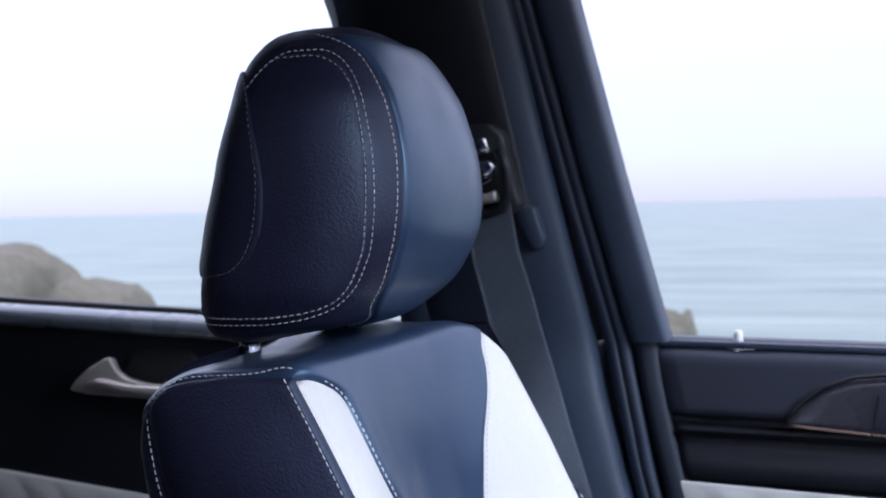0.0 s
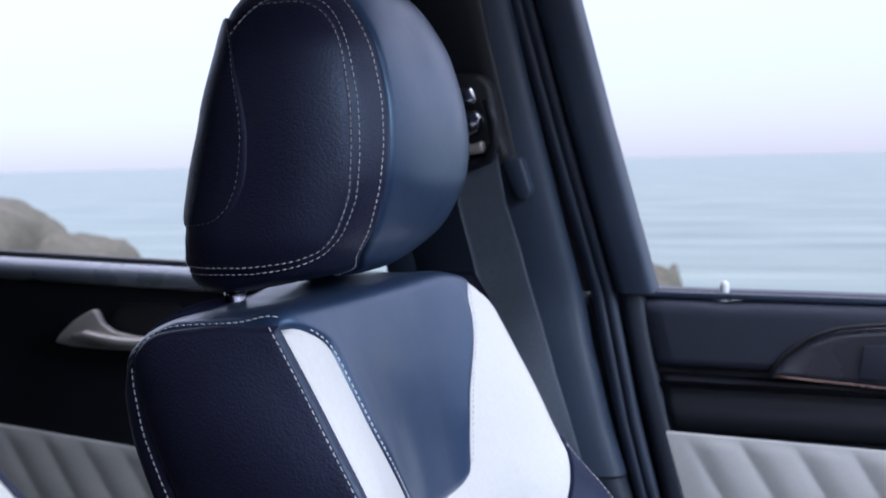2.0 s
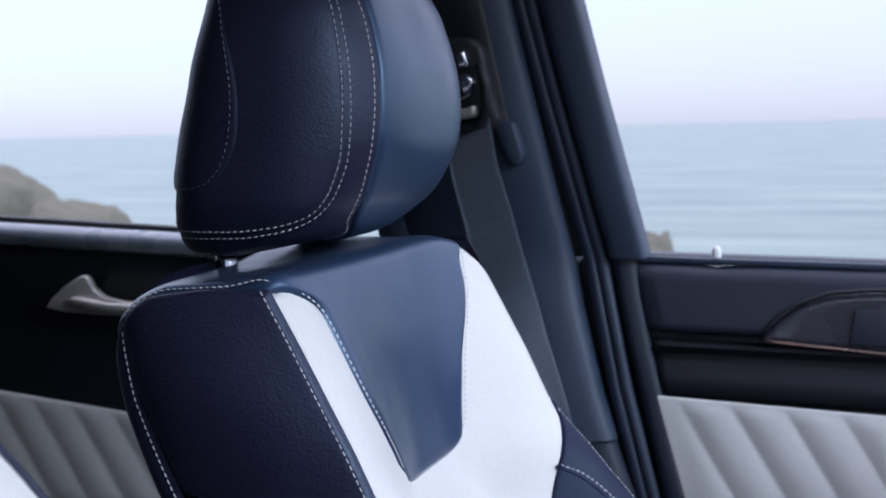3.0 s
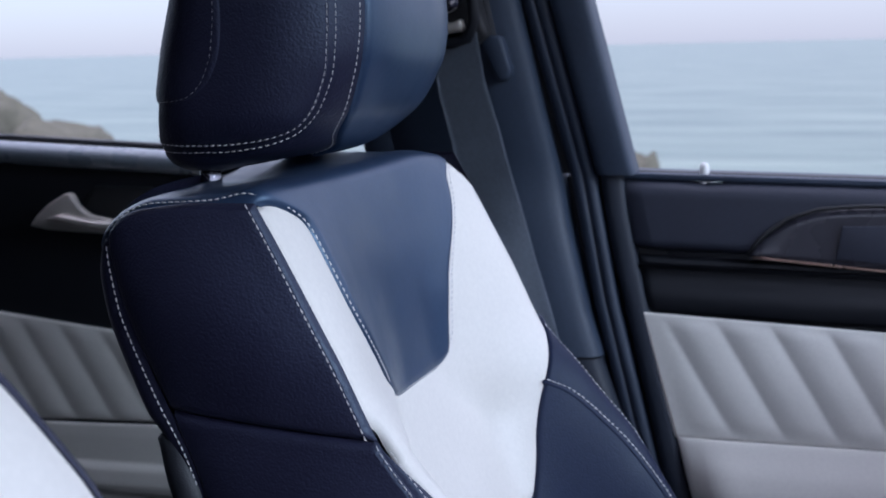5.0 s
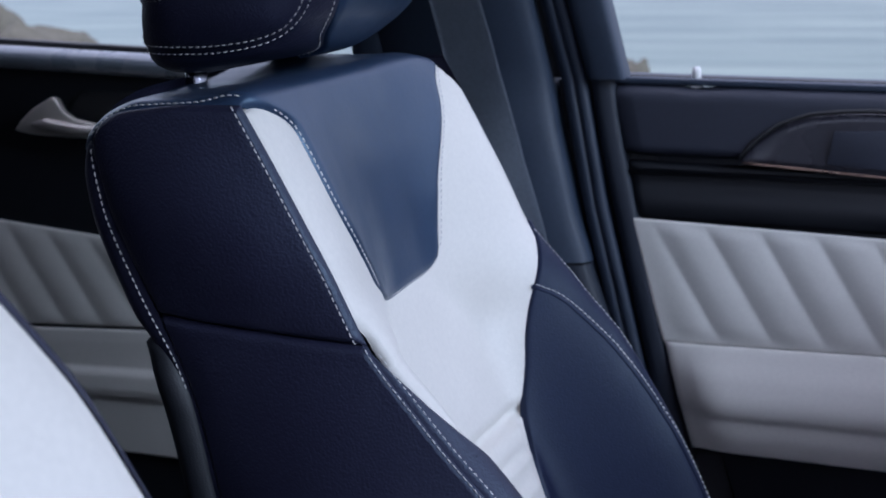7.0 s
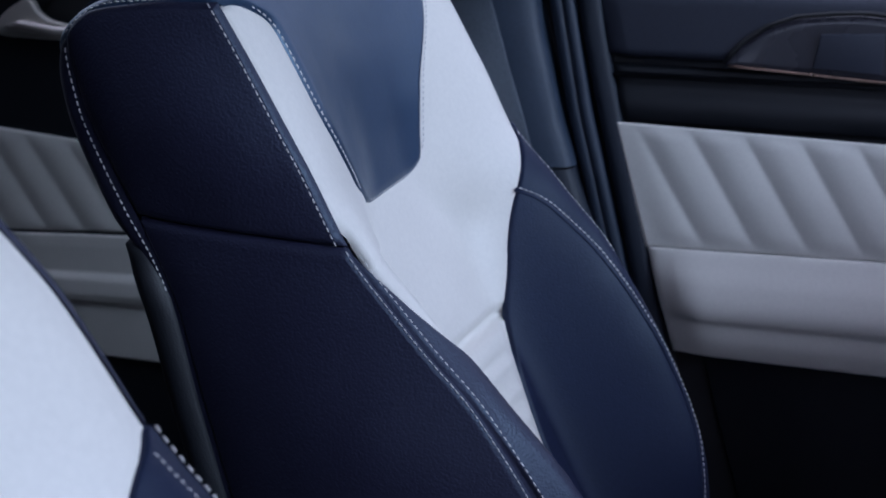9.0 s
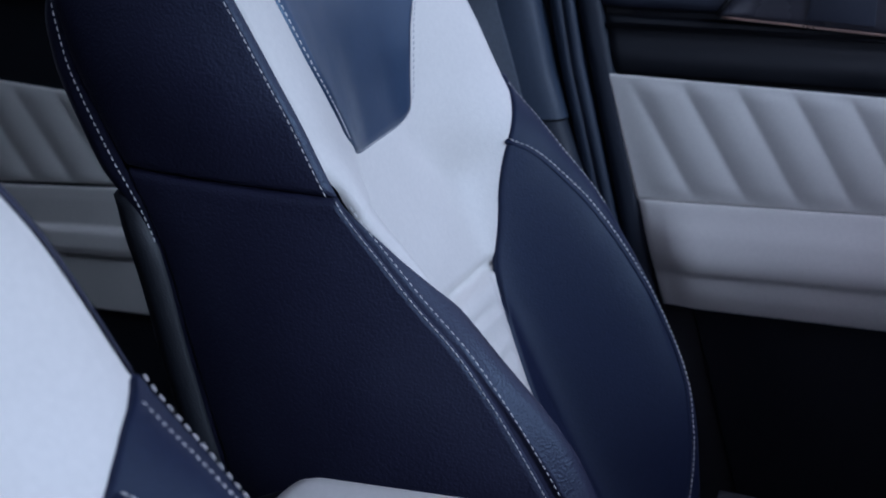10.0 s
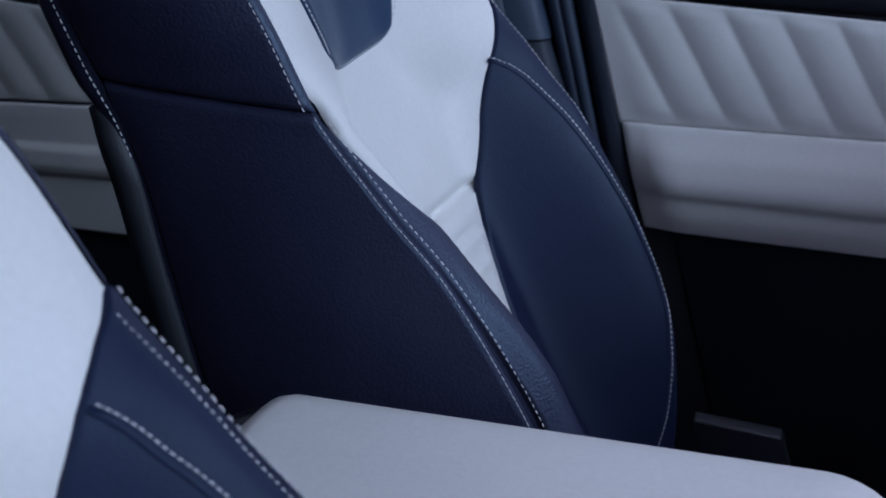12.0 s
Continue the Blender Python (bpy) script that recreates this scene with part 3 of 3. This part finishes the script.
def sweep(pts, profile, name, material, parent=None, label="", at=(0, 0, 0)):
    """A moulding: a profile of (along x, towards the cabin) points carried along pts of (x, z) on the leaning side of the car."""
    def f(s, t):
        q = s * (len(pts) - 1)
        i = min(int(q), len(pts) - 2)
        x = pts[i][0] + (pts[i + 1][0] - pts[i][0]) * (q - i)
        z = pts[i][1] + (pts[i + 1][1] - pts[i][1]) * (q - i)
        k = t * (len(profile) - 1)
        j = min(int(k), len(profile) - 2)
        dx = profile[j][0] + (profile[j + 1][0] - profile[j][0]) * (k - j)
        dy = profile[j][1] + (profile[j + 1][1] - profile[j][1]) * (k - j)
        return (x + dx - at[0], lean(z) - dy - at[1], z - at[2])
    return part(name, sheet(f, (len(pts) - 1) * 6, (len(profile) - 1) * 2), material, parent, label)


# pillar between the doors
pillar = new("pillar_b")
pillar.location = (0, 0, 0.003)
tagged(pillar, "dark slate plastic pillar trim between the doors", "pillar", kind="structure")
RIDGE = ((-0.446, 1.49), (-0.406, 1.316), (-0.386, 1.169), (-0.367, 1.045), (-0.340, 0.885), (-0.318, 0.79), (-0.302, 0.738))
sweep(RIDGE, ((0.004, -0.05), (0.004, 0.010), (0.002, 0.018), (-0.005, 0.025), (-0.025, 0.031), (-0.055, 0.035), (-0.12, 0.033), (-0.18, 0.024), (-0.215, 0.0), (-0.22, -0.05)), "upper_trim", TRIM, pillar)
# the lower trim gets its dimness from the darker slate copy
sweep(((-0.302, 0.735), (-0.235, 0.55), (-0.12, 0.16)), ((0.002, -0.05), (0.002, 0.014), (-0.006, 0.024), (-0.03, 0.028), (-0.12, 0.028), (-0.2, 0.02), (-0.22, -0.05)), "lower_trim", SHADED_TRIM, pillar)
# belt slot panel; its black stands for shade where the pillar turns away
sweep(((-0.446, 1.49), (-0.406, 1.316), (-0.386, 1.169), (-0.380, 1.12), (-0.376, 1.09)), ((-0.022, 0.028), (-0.022, 0.0325), (-0.026, 0.0355), (-0.055, 0.0385), (-0.12, 0.0365), (-0.18, 0.027), (-0.20, 0.0)), "shaded_slot_panel", PLASTIC, pillar, "belt slot panel blackened for the shade on the pillar's rear")
FRAME = ((-0.372, 1.49), (-0.336, 1.314), (-0.302, 1.131), (-0.264, 0.944))
sweep(FRAME + ((-0.238, 0.80), (-0.170, 0.52), (-0.068, 0.16)), ((-0.043, -0.02), (-0.044, 0.004), (-0.047, 0.0085), (-0.054, 0.0095), (-0.0575, 0.0065), (-0.061, 0.0095), (-0.068, 0.0085), (-0.072, 0.004), (-0.073, -0.02)), "door_seal", GASKET, pillar, "ribbed slate rubber door seal")
part("gap", slab([(-0.45, 1.40, 0.94), (-0.22, 1.40, 0.94), (0.05, 1.40, 0.52), (0.10, 1.40, 0.16), (-0.40, 1.40, 0.16)], (0, 0.05, 0), 1, 0.002), RUBBER, pillar)

sweep(FRAME, ((-0.02, -0.002), (-0.12, -0.002)), "backing", RUBBER, pillar)

# front door
D0 = Vector((-0.10, 1.38, 0.15))
door = empty("front_door", D0 + Vector((0, 0, 0.0031)), "front car door with slate upper pad and quilted white leather", "car door", "car doors")
sweep(FRAME, ((0.0, -0.03), (0.0, 0.006), (-0.002, 0.010), (-0.006, 0.012), (-0.022, 0.0135), (-0.037, 0.013), (-0.041, 0.009), (-0.042, -0.02)), "window_frame", TRIM, door, at=D0)


sweep(((-0.268, 0.944), (-0.262, 0.90), (-0.25, 0.84), (-0.20, 0.62), (-0.12, 0.30)), ((-0.010, -0.03), (-0.010, 0.002), (-0.016, 0.006), (-0.034, 0.006), (-0.040, -0.03)), "flange", SHADED_TRIM, door, at=D0)


def left_edge(z):
    """The rear edge of the door slants forward as it goes down."""
    return float(np.interp(z, (0.15, 0.52, 0.65, 0.79, 0.86, 0.94), (-0.08, -0.182, -0.218, -0.256, -0.270, -0.289)))


def upper_pad(s, t):
    z = 0.860 + 0.078 * t - 0.016 * s
    x = left_edge(z) + 1.0 * s
    notch = math.exp(-((x + 0.185) / 0.020) ** 2)
    r = 0.020 * max(0, (t - 0.8) / 0.2) ** 2 + 0.012 * max(0, (0.03 - s) / 0.03) ** 2
    return Vector((x, 1.376 + r + 0.004 * t, z - 0.002 * notch * t)) - D0


part("upper_pad", pad(upper_pad, 70, 20, lift=0.004, edge=0.012, sink=0.008, out=(0, -1, 0)), PAD, door)
part("sill", slab([(left_edge(0.94) + 0.01, 1.385, 0.938), (0.75, 1.385, 0.918), (0.75, 1.385, 0.925), (left_edge(0.94) + 0.01, 1.385, 0.945)], (0, 0.06, 0), 1, 0.002), TRIM, door).location = -D0
part("glass_seal", slab([(-0.30, 1.40, 0.943), (0.75, 1.40, 0.920), (0.75, 1.40, 0.9265), (-0.30, 1.40, 0.9462)], (0, 0.02, 0), 1, 0.002), RUBBER, door).location = -D0
part("carrier", slab([(-0.24, 1.39, 0.90), (0.75, 1.39, 0.90), (0.75, 1.39, 0.16), (-0.05, 1.39, 0.16), (-0.15, 1.39, 0.52)], (0, 0.06, 0), 1, 0.002), PLASTIC, door).location = -D0


def recess(s, t):
    z = 0.785 + 0.068 * t - 0.020 * s
    return Vector((left_edge(z) + 0.006 + 1.0 * s, 1.386 - 0.006 * math.sin(math.pi * min(1, t * 1.6)), z)) - D0


part("belt_panel", pad(recess, 40, 16, lift=0.002, edge=0.006, sink=0.006, out=(0, -1, 0)), PLASTIC, door)
part("crease", tube([Vector((left_edge(0.845) + 0.008, 1.379, 0.842)) - D0, Vector((0.7, 1.379, 0.825)) - D0], 0.003, 8), PLASTIC, door)


def quilt(s, t):
    """Slanted channels of padded leather."""
    top = 0.789 - 0.034 * s
    z = top - (top - 0.646 - 0.012 * s) * t
    x = left_edge(z) + 0.9 * s
    q = ((x + 0.229) + (z - 0.78) * 0.60) / 0.0575
    q = 1 - (q - math.floor(q))
    puff = 0.0032 * (1 - (1 - min(1, q / 0.55)) ** 2) * (1 - max(0, (q - 0.55) / 0.45) ** 1.6)
    fade = smooth01(t / 0.12) * smooth01((1 - t) / 0.16) * smooth01(s / 0.06)
    return Vector((x, 1.376 - puff * fade, z)) - D0


part("quilted_panel", pad(quilt, 300, 40, lift=0.0015, edge=0.004, sink=0.0, out=(0, -1, 0)), WHITE, door, "white quilted leather with slanted channels")
ledge = curve1((0, 0.12, 0.30, 0.50, 0.58, 0.62, 0.80, 1), (0.004, 0.012, 0.024, 0.030, 0.028, 0.024, 0.020, 0.010))


def arm_pad(s, t):
    z0, z1 = 0.6465 + 0.012 * s, 0.522 - 0.012 * s
    z = z0 + (z1 - z0) * t
    start = smooth01(s / 0.05)
    return Vector((left_edge(z) + 0.002 + 0.9 * s, 1.378 - ledge(t) * (0.35 + 0.65 * start), z)) - D0


part("armrest_pad", pad(arm_pad, 60, 40, lift=0.002, edge=0.006, sink=0.001, out=(0, -1, 0)), WHITE, door, "white leather padded ledge")
part("stitching", stitching(lambda s: arm_pad(s * 0.5, 0.03), (0, -1, 0), lift=0.0015), WHITE, door)
part("stitching", stitching(lambda s: arm_pad(s * 0.5, 0.60), (0, -1, 0), lift=0.0015), WHITE, door)


def lens(s, t):
    """The veneered blade of the door, an arch from a point."""
    x = -0.139 + 0.50 * s
    top = float(np.interp(x, (-0.139, -0.124, -0.098, -0.068, -0.031, 0.001, 0.12, 0.361), (0.857, 0.878, 0.897, 0.908, 0.912, 0.913, 0.90, 0.84)))
    low = 0.8565 - 0.075 * (x + 0.139)
    z = low + (max(top, low + 0.0005) - low) * t
    return Vector((x, 1.366 + 0.004 * t, z)) - D0


part("veneer", pad(lens, 60, 14, lift=0.002, edge=0.006, sink=0.004, out=(0, -1, 0)), WOOD, door, "gloss dark veneer blade")
part("veneer_lip", tube([Vector(lens(s, 1)) + Vector((0, -0.001, 0.002)) for s in np.linspace(0, 0.6, 30)], 0.0022, 8, up=(0, 1, 0)), RUBBER, door)
part("metal_strip", tube([Vector(lens(s, 0)) + Vector((0, -0.002, 0.001)) for s in np.linspace(0.01, 0.9, 30)], 0.0014, 8, up=(0, 1, 0)), COPPER, door, "thin warm metal strip")
# thin slate plate stands in for a reflection on the veneer
part("veneer_reflection", slab([(-0.048, 1.3625, 0.858), (0.02, 1.3625, 0.853), (0.02, 1.3625, 0.895), (-0.042, 1.3625, 0.893)], (0, 0.008, 0), 1, 0.001), PAD, door, "dark slate plate for a reflection in the veneer").location = -D0

lock = part("lock_pin", tube([(-0.190, 1.398, 0.925), (-0.190, 1.398, 0.951), (-0.190, 1.398, 0.9545), (-0.190, 1.398, 0.956)], (0.0052, 0.0052, 0.0042, 0.002), 16, up=(1, 0, 0)), PIN)
lock.location.z = 0.0032
tagged(lock, "pale plastic lock pin standing on the door sill", "lock pin")
part("collar", tube([(-0.190, 1.396, 0.925), (-0.190, 1.396, 0.9385), (-0.190, 1.396, 0.9395)], (0.008, 0.008, 0.006), 16, up=(1, 0, 0)), PIN, lock)

# rear door
R0 = Vector((-1.0, 1.40, 0.15))
rdoor = empty("rear_door", R0 + Vector((0, 0, 0.0022)), "rear car door with black upper and quilted white leather", "car door", "car doors")
part("sill_roll", tube([Vector((x, 1.40, 0.950 - 0.045 * (x + 0.85))) - R0 for x in np.linspace(-1.9, -0.55, 20)], 0.020, 14, flat=0.75), SILL, rdoor)
part("upper_panel", slab([(-1.9, 1.405, 0.70), (-0.55, 1.405, 0.68), (-0.55, 1.405, 0.944), (-1.9, 1.405, 0.985)], (0, 0.06, 0), 1, 0.004), PLASTIC, rdoor).location = -R0
part("glass_seal", slab([(-1.9, 1.43, 1.01), (-0.55, 1.43, 0.948), (-0.55, 1.43, 0.955), (-1.9, 1.43, 1.018)], (0, 0.02, 0), 1, 0.002), RUBBER, rdoor).location = -R0


def rear_quilt(s, t):
    x = -1.75 + 1.2 * s
    z = (0.730 - 0.09 * (x + 1.05)) * (1 - t) + (0.592 + 0.05 * (x + 1.05)) * t
    q = ((x + 1.103) + (z - 0.694) * 0.62) / 0.062
    q = 1 - (q - math.floor(q))
    puff = 0.0030 * (1 - (1 - min(1, q / 0.55)) ** 2) * (1 - max(0, (q - 0.55) / 0.45) ** 1.6)
    return Vector((x, 1.402 - puff * smooth01(t / 0.12) * smooth01((1 - t) / 0.1), z)) - R0


part("quilted_panel", pad(rear_quilt, 260, 30, lift=0.002, edge=0.005, sink=0.002, out=(0, -1, 0)), WHITE, rdoor, "white quilted leather with slanted channels")


def rear_ledge(s, t):
    x = -1.75 + 1.2 * s
    z = (0.590 + 0.05 * (x + 1.05)) * (1 - t) + 0.415 * t
    bulge = float(np.interp(t, (0, 0.1, 0.3, 0.34, 0.46, 0.52, 0.56, 1), (0.002, 0.004, 0.004, 0.014, 0.016, 0.012, 0.004, 0.002)))
    return Vector((x, 1.400 - bulge, z)) - R0


part("ledge", pad(rear_ledge, 30, 60, lift=0.001, edge=0.005, sink=0.002, out=(0, -1, 0)), WHITE, rdoor, "white leather padded ledge")
part("carrier", block(-0.9, 0.45, 0.012, 0.06, 0.0, 0.60, 0.002), PLASTIC, rdoor)
# flat black plate stands in for the shade of the hollow behind the handle
part("bowl_shade_plate", slab([(-1.015, 1.398, 0.885), (-0.99, 1.398, 0.918), (-0.90, 1.398, 0.918), (-0.88, 1.398, 0.90), (-0.89, 1.398, 0.868), (-1.0, 1.398, 0.872)], (0, 0.02, 0), 1, 0.006), RUBBER, rdoor).location = -R0
grip = [(-1.078, 0.866), (-1.066, 0.880), (-1.045, 0.897), (-1.016, 0.912), (-1.008, 0.910), (-1.000, 0.894), (-0.985, 0.884), (-0.955, 0.878), (-0.90, 0.875), (-0.84, 0.875), (-0.84, 0.856), (-0.92, 0.857), (-1.0, 0.859), (-1.05, 0.861)]
handle = part("door_handle", slab([(x, 1.374, z) for x, z in grip], (0, 0.014, 0), 1, 0.005), SATIN, rdoor, "satin aluminium pull handle")
handle.location = -R0
part("handle_rib", tube([Vector(p) for p in ((-1.045, 1.373, 0.876), (-1.02, 1.368, 0.878), (-0.97, 1.366, 0.871), (-0.84, 1.366, 0.868))], (0.002, 0.007, 0.007, 0.007), 10), SATIN, handle)
sweep(((-0.62, 1.49), (-0.575, 1.335), (-0.55, 1.12), (-0.545, 0.95)), ((0.01, -0.03), (0.01, 0.02), (0.0, 0.025), (-0.03, 0.022), (-0.04, 0.0), (-0.04, -0.03)), "window_frame", TRIM, rdoor, at=R0)

# seat belt and its height adjuster on the pillar
belt = empty("seat_belt", (-0.42, 1.30, 0.803), "grey webbing seat belt hanging from the pillar", "seat belt")
B0 = Vector((-0.42, 1.30, 0.80))
STRAP_WIDE = curve1((0, 0.3, 0.55, 1), (0.052, 0.056, 0.064, 0.066))
STRAP = ((-0.436, 1.272, 1.115), (-0.436, 1.272, 1.092), (-0.430, 1.275, 1.045), (-0.416, 1.280, 0.990), (-0.404, 1.275, 0.945), (-0.392, 1.262, 0.905), (-0.378, 1.250, 0.860), (-0.355, 1.235, 0.800), (-0.33, 1.225, 0.72), (-0.30, 1.22, 0.62))


def strap(s, t):
    q = s * (len(STRAP) - 1)
    i = min(int(q), len(STRAP) - 2)
    c = Vector(STRAP[i]).lerp(Vector(STRAP[i + 1]), q - i)
    w = (t - 0.5) * STRAP_WIDE(s)
    twist = radians(-12) * smooth01((s - 0.35) / 0.3)
    curl = 0.010 * math.sin((s * 9 + t * 1.5)) * smooth01((s - 0.3) / 0.2) * (t - 0.5) * 1.2
    return c + Vector((w * math.cos(twist) * 0.97, -w * math.sin(twist) + curl, w * 0.25)) - B0


bm = sheet(strap, 60, 10)
bmesh.ops.solidify(bm, geom=list(bm.faces), thickness=0.0013)
part("webbing", bm, WEB, belt)
for e in (0.03, 0.97):
    part("selvedge", tube([strap(s, e) for s in np.linspace(0, 1, 60)], 0.0005, 8), WEB, belt)
anchor = empty("belt_adjuster", (-0.42, 1.32, 1.123), "black belt height adjuster with chromed loop on the pillar", "belt anchor")
A0 = Vector((-0.42, 1.32, 1.12))


def plate(pts, y, d, name, material, bev=0.004, label=""):
    ob = part(name, slab([(x, y - 0.012 - 0.28 * max(0, z - 1.06), z) for x, z in pts], (0, d, 0), 1, bev), material, anchor, label)
    ob.location = -A0
    return ob


plate(((-0.470, 1.188), (-0.425, 1.188), (-0.412, 1.176), (-0.406, 1.12), (-0.400, 1.10), (-0.418, 1.088), (-0.470, 1.092)), 1.296, 0.03, "housing", RUBBER, 0.006)
plate(((-0.415, 1.102), (-0.391, 1.098), (-0.383, 1.062), (-0.387, 1.053), (-0.393, 1.050), (-0.400, 1.053), (-0.412, 1.085)), 1.314, 0.02, "slide", TRIM, 0.004)
plate(((-0.454, 1.174), (-0.429, 1.174), (-0.426, 1.156), (-0.452, 1.153)), 1.288, 0.012, "release_button", CHROME, 0.004, "chromed release button")
plate(((-0.456, 1.148), (-0.424, 1.150), (-0.418, 1.140), (-0.424, 1.128), (-0.436, 1.122), (-0.456, 1.124)), 1.282, 0.014, "loop", CHROME, 0.005, "chromed belt loop")
plate(((-0.456, 1.117), (-0.432, 1.113), (-0.422, 1.118), (-0.420, 1.104), (-0.456, 1.100)), 1.280, 0.014, "guide", SATIN, 0.004)
part("loop_arm", tube([Vector(p) - A0 for p in ((-0.415, 1.246, 1.160), (-0.408, 1.250, 1.140), (-0.409, 1.257, 1.115), (-0.418, 1.262, 1.097), (-0.435, 1.262, 1.092), (-0.456, 1.262, 1.092))], 0.006, 10, up=(0, 1, 0)), PLASTIC, anchor)

# armrest on the console
ARM0 = Vector((-0.10, 0.50, 0.15))
arm = empty("centre_armrest", ARM0, "white leather centre armrest between the front seats", "armrest")


def lid(s, t):
    a = t * 2 * math.pi
    c, d = math.cos(a), math.sin(a)
    x = -0.307 + 0.375 * s + 0.008 * (1 + c) * (1 - s)
    e = min(1, (1 - s) * 0.375 / 0.05) if s > 0.5 else min(1, s * 0.375 / 0.022)
    e = (1 - (1 - e) ** 2) ** 0.5
    far = 0.612
    y0, y1 = 0.43, far
    y = (y0 + y1) / 2 + (y1 - y0) / 2 * math.copysign(abs(c) ** 0.28, c) * (0.80 + 0.20 * e)
    z = 0.6745 + 0.036 * math.copysign(abs(d) ** 0.35, d) * (0.25 + 0.75 * e) + 0.006 * (1 - c * c) - 0.012 * (1 - e) + 0.006 * s
    return Vector((x, y, z)) - ARM0


bm = sheet(lid, 48, 72, closed=True)
bmesh.ops.holes_fill(bm, edges=[e for e in bm.edges if e.is_boundary])
part("lid", bm, WHITE, arm, "white leather padded lid")
part("lid_trim", tube([Vector((-0.316 + 0.010 * smooth01((y - 0.44) / 0.17) + 0.022 * smooth01((y - 0.585) / 0.03), y, 0.683 + 0.004 * (y - 0.43) / 0.18)) - ARM0 for y in np.linspace(0.425, 0.615, 24)], 0.0075, 12, flat=1.6), PLASTIC, arm, "black plastic rim")
part("lid_seam", tube([Vector((x, 0.49 + 0.02 * (x + 0.25), 0.7125)) - ARM0 for x in np.linspace(-0.22, 0.02, 10)], 0.0006, 6), WHITE, arm)
part("lid_base", block(-0.214, 0.155, -0.062, 0.105, 0.468, 0.500, 0.012), PLASTIC, arm)
part("console", block(-0.222, 0.75, -0.070, 0.110, 0.0, 0.470, 0.015), PLASTIC, arm)
part("seat_side_cover", slab([(-0.085, 1.11, 0.432), (0.0, 1.11, 0.427), (0.03, 1.11, 0.33), (-0.06, 1.11, 0.33)], (0, 0.02, 0), 1, 0.002), PLASTIC, seat, "dark plastic cover low on the side").location = -SEAT_AT

# plain unseen walls that close the car round the camera and limit its daylight
# wall_rear and wall_near_rear block window openings to darken the rear
walls = (("wall_near", (-2.2, 0.75, -0.36, -0.31, 0.15, 0.97)), ("wall_front", (0.72, 0.80, -0.36, 1.44, 0.15, 0.93)), ("wall_rear", (-2.26, -2.2, -0.36, 1.46, 0.15, 1.50)), ("wall_near_rear", (-2.2, -0.60, -0.31, -0.26, 0.97, 1.50)))
for nm, b in walls:
    tagged(part(nm, block(*b, 0.01), PLASTIC), "plain black unseen wall keeping light out of the car", "wall", kind="structure")
dash = part("dashboard", block(0.42, 0.80, -0.31, 1.385, 0.62, 0.92, 0.04), PLASTIC)
tagged(dash, "plain black unseen dashboard top", "dashboard", kind="structure")
for nm, y in (("pillar_near", -0.27), ("pillar_near_rear", -0.27)):
    x = -0.42 if nm == "pillar_near" else -1.55
    tagged(part(nm, block(x - 0.16, x, y - 0.05, y + 0.05, 0.95, 1.5, 0.01), TRIM), "plain dark unseen pillar trim", "pillar", kind="structure")
tagged(part("pillar_c", block(-1.95, -1.75, 1.30, 1.42, 0.95, 1.5, 0.01), TRIM), "plain dark unseen rear pillar trim", "pillar", kind="structure")

# ---- outside ----
water = part("water", slab([(-3000, 7, -3), (3000, 7, -3), (3000, 4500, -3), (-3000, 4500, -3)], (0, 0, -0.2), 2, 0), SEA, smooth=False)
tagged(water, "pale blue sea reaching the horizon", "sea", kind="structure")
ground = part("ground", slab([(-200, -300, -0.35), (200, -300, -0.35), (200, 7, -0.35), (-200, 7, -0.35)], (0, 0, -3), 2, 0), QUAY, smooth=False)
tagged(ground, "concrete quay under the car", "ground", kind="structure")


def boulder(at, size, seed, label):
    rnd = random.Random(seed)
    off = Vector((rnd.random() * 50, rnd.random() * 50, rnd.random() * 50))
    bm = bmesh.new()
    bmesh.ops.create_icosphere(bm, subdivisions=5, radius=1)
    for v in bm.verts:
        p = v.co.normalized()
        p = Vector((math.copysign(abs(p.x) ** 0.30, p.x), math.copysign(abs(p.y) ** 0.7, p.y), math.copysign(abs(p.z) ** 0.38, p.z)))
        k = 1 + 0.16 * noise.noise(p * 1.1 + off) + 0.05 * noise.noise(p * 3.0 + off) + 0.02 * noise.noise(p * 9 + off)
        v.co = Vector((p.x * size[0], p.y * size[1], p.z * size[2])) * k
    ob = part("boulder", bm, ROCK)
    ob.location = at
    return tagged(ob, label, "rock", "breakwater rocks")


boulder((-14.75, 16.6, -1.15), (1.35, 1.3, 1.66), 3, "tall brown breakwater boulder standing in the sea")
boulder((-12.15, 16.4, -1.75), (0.66, 0.9, 1.80), 8, "rounded brown breakwater boulder in the sea")
boulder((-12.9, 16.2, -2.1), (0.6, 0.7, 1.75), 11, "low brown breakwater boulder between larger ones")
boulder((-3.12, 16.2, -2.0), (0.32, 0.5, 1.62), 5, "small tan breakwater boulder in the sea")
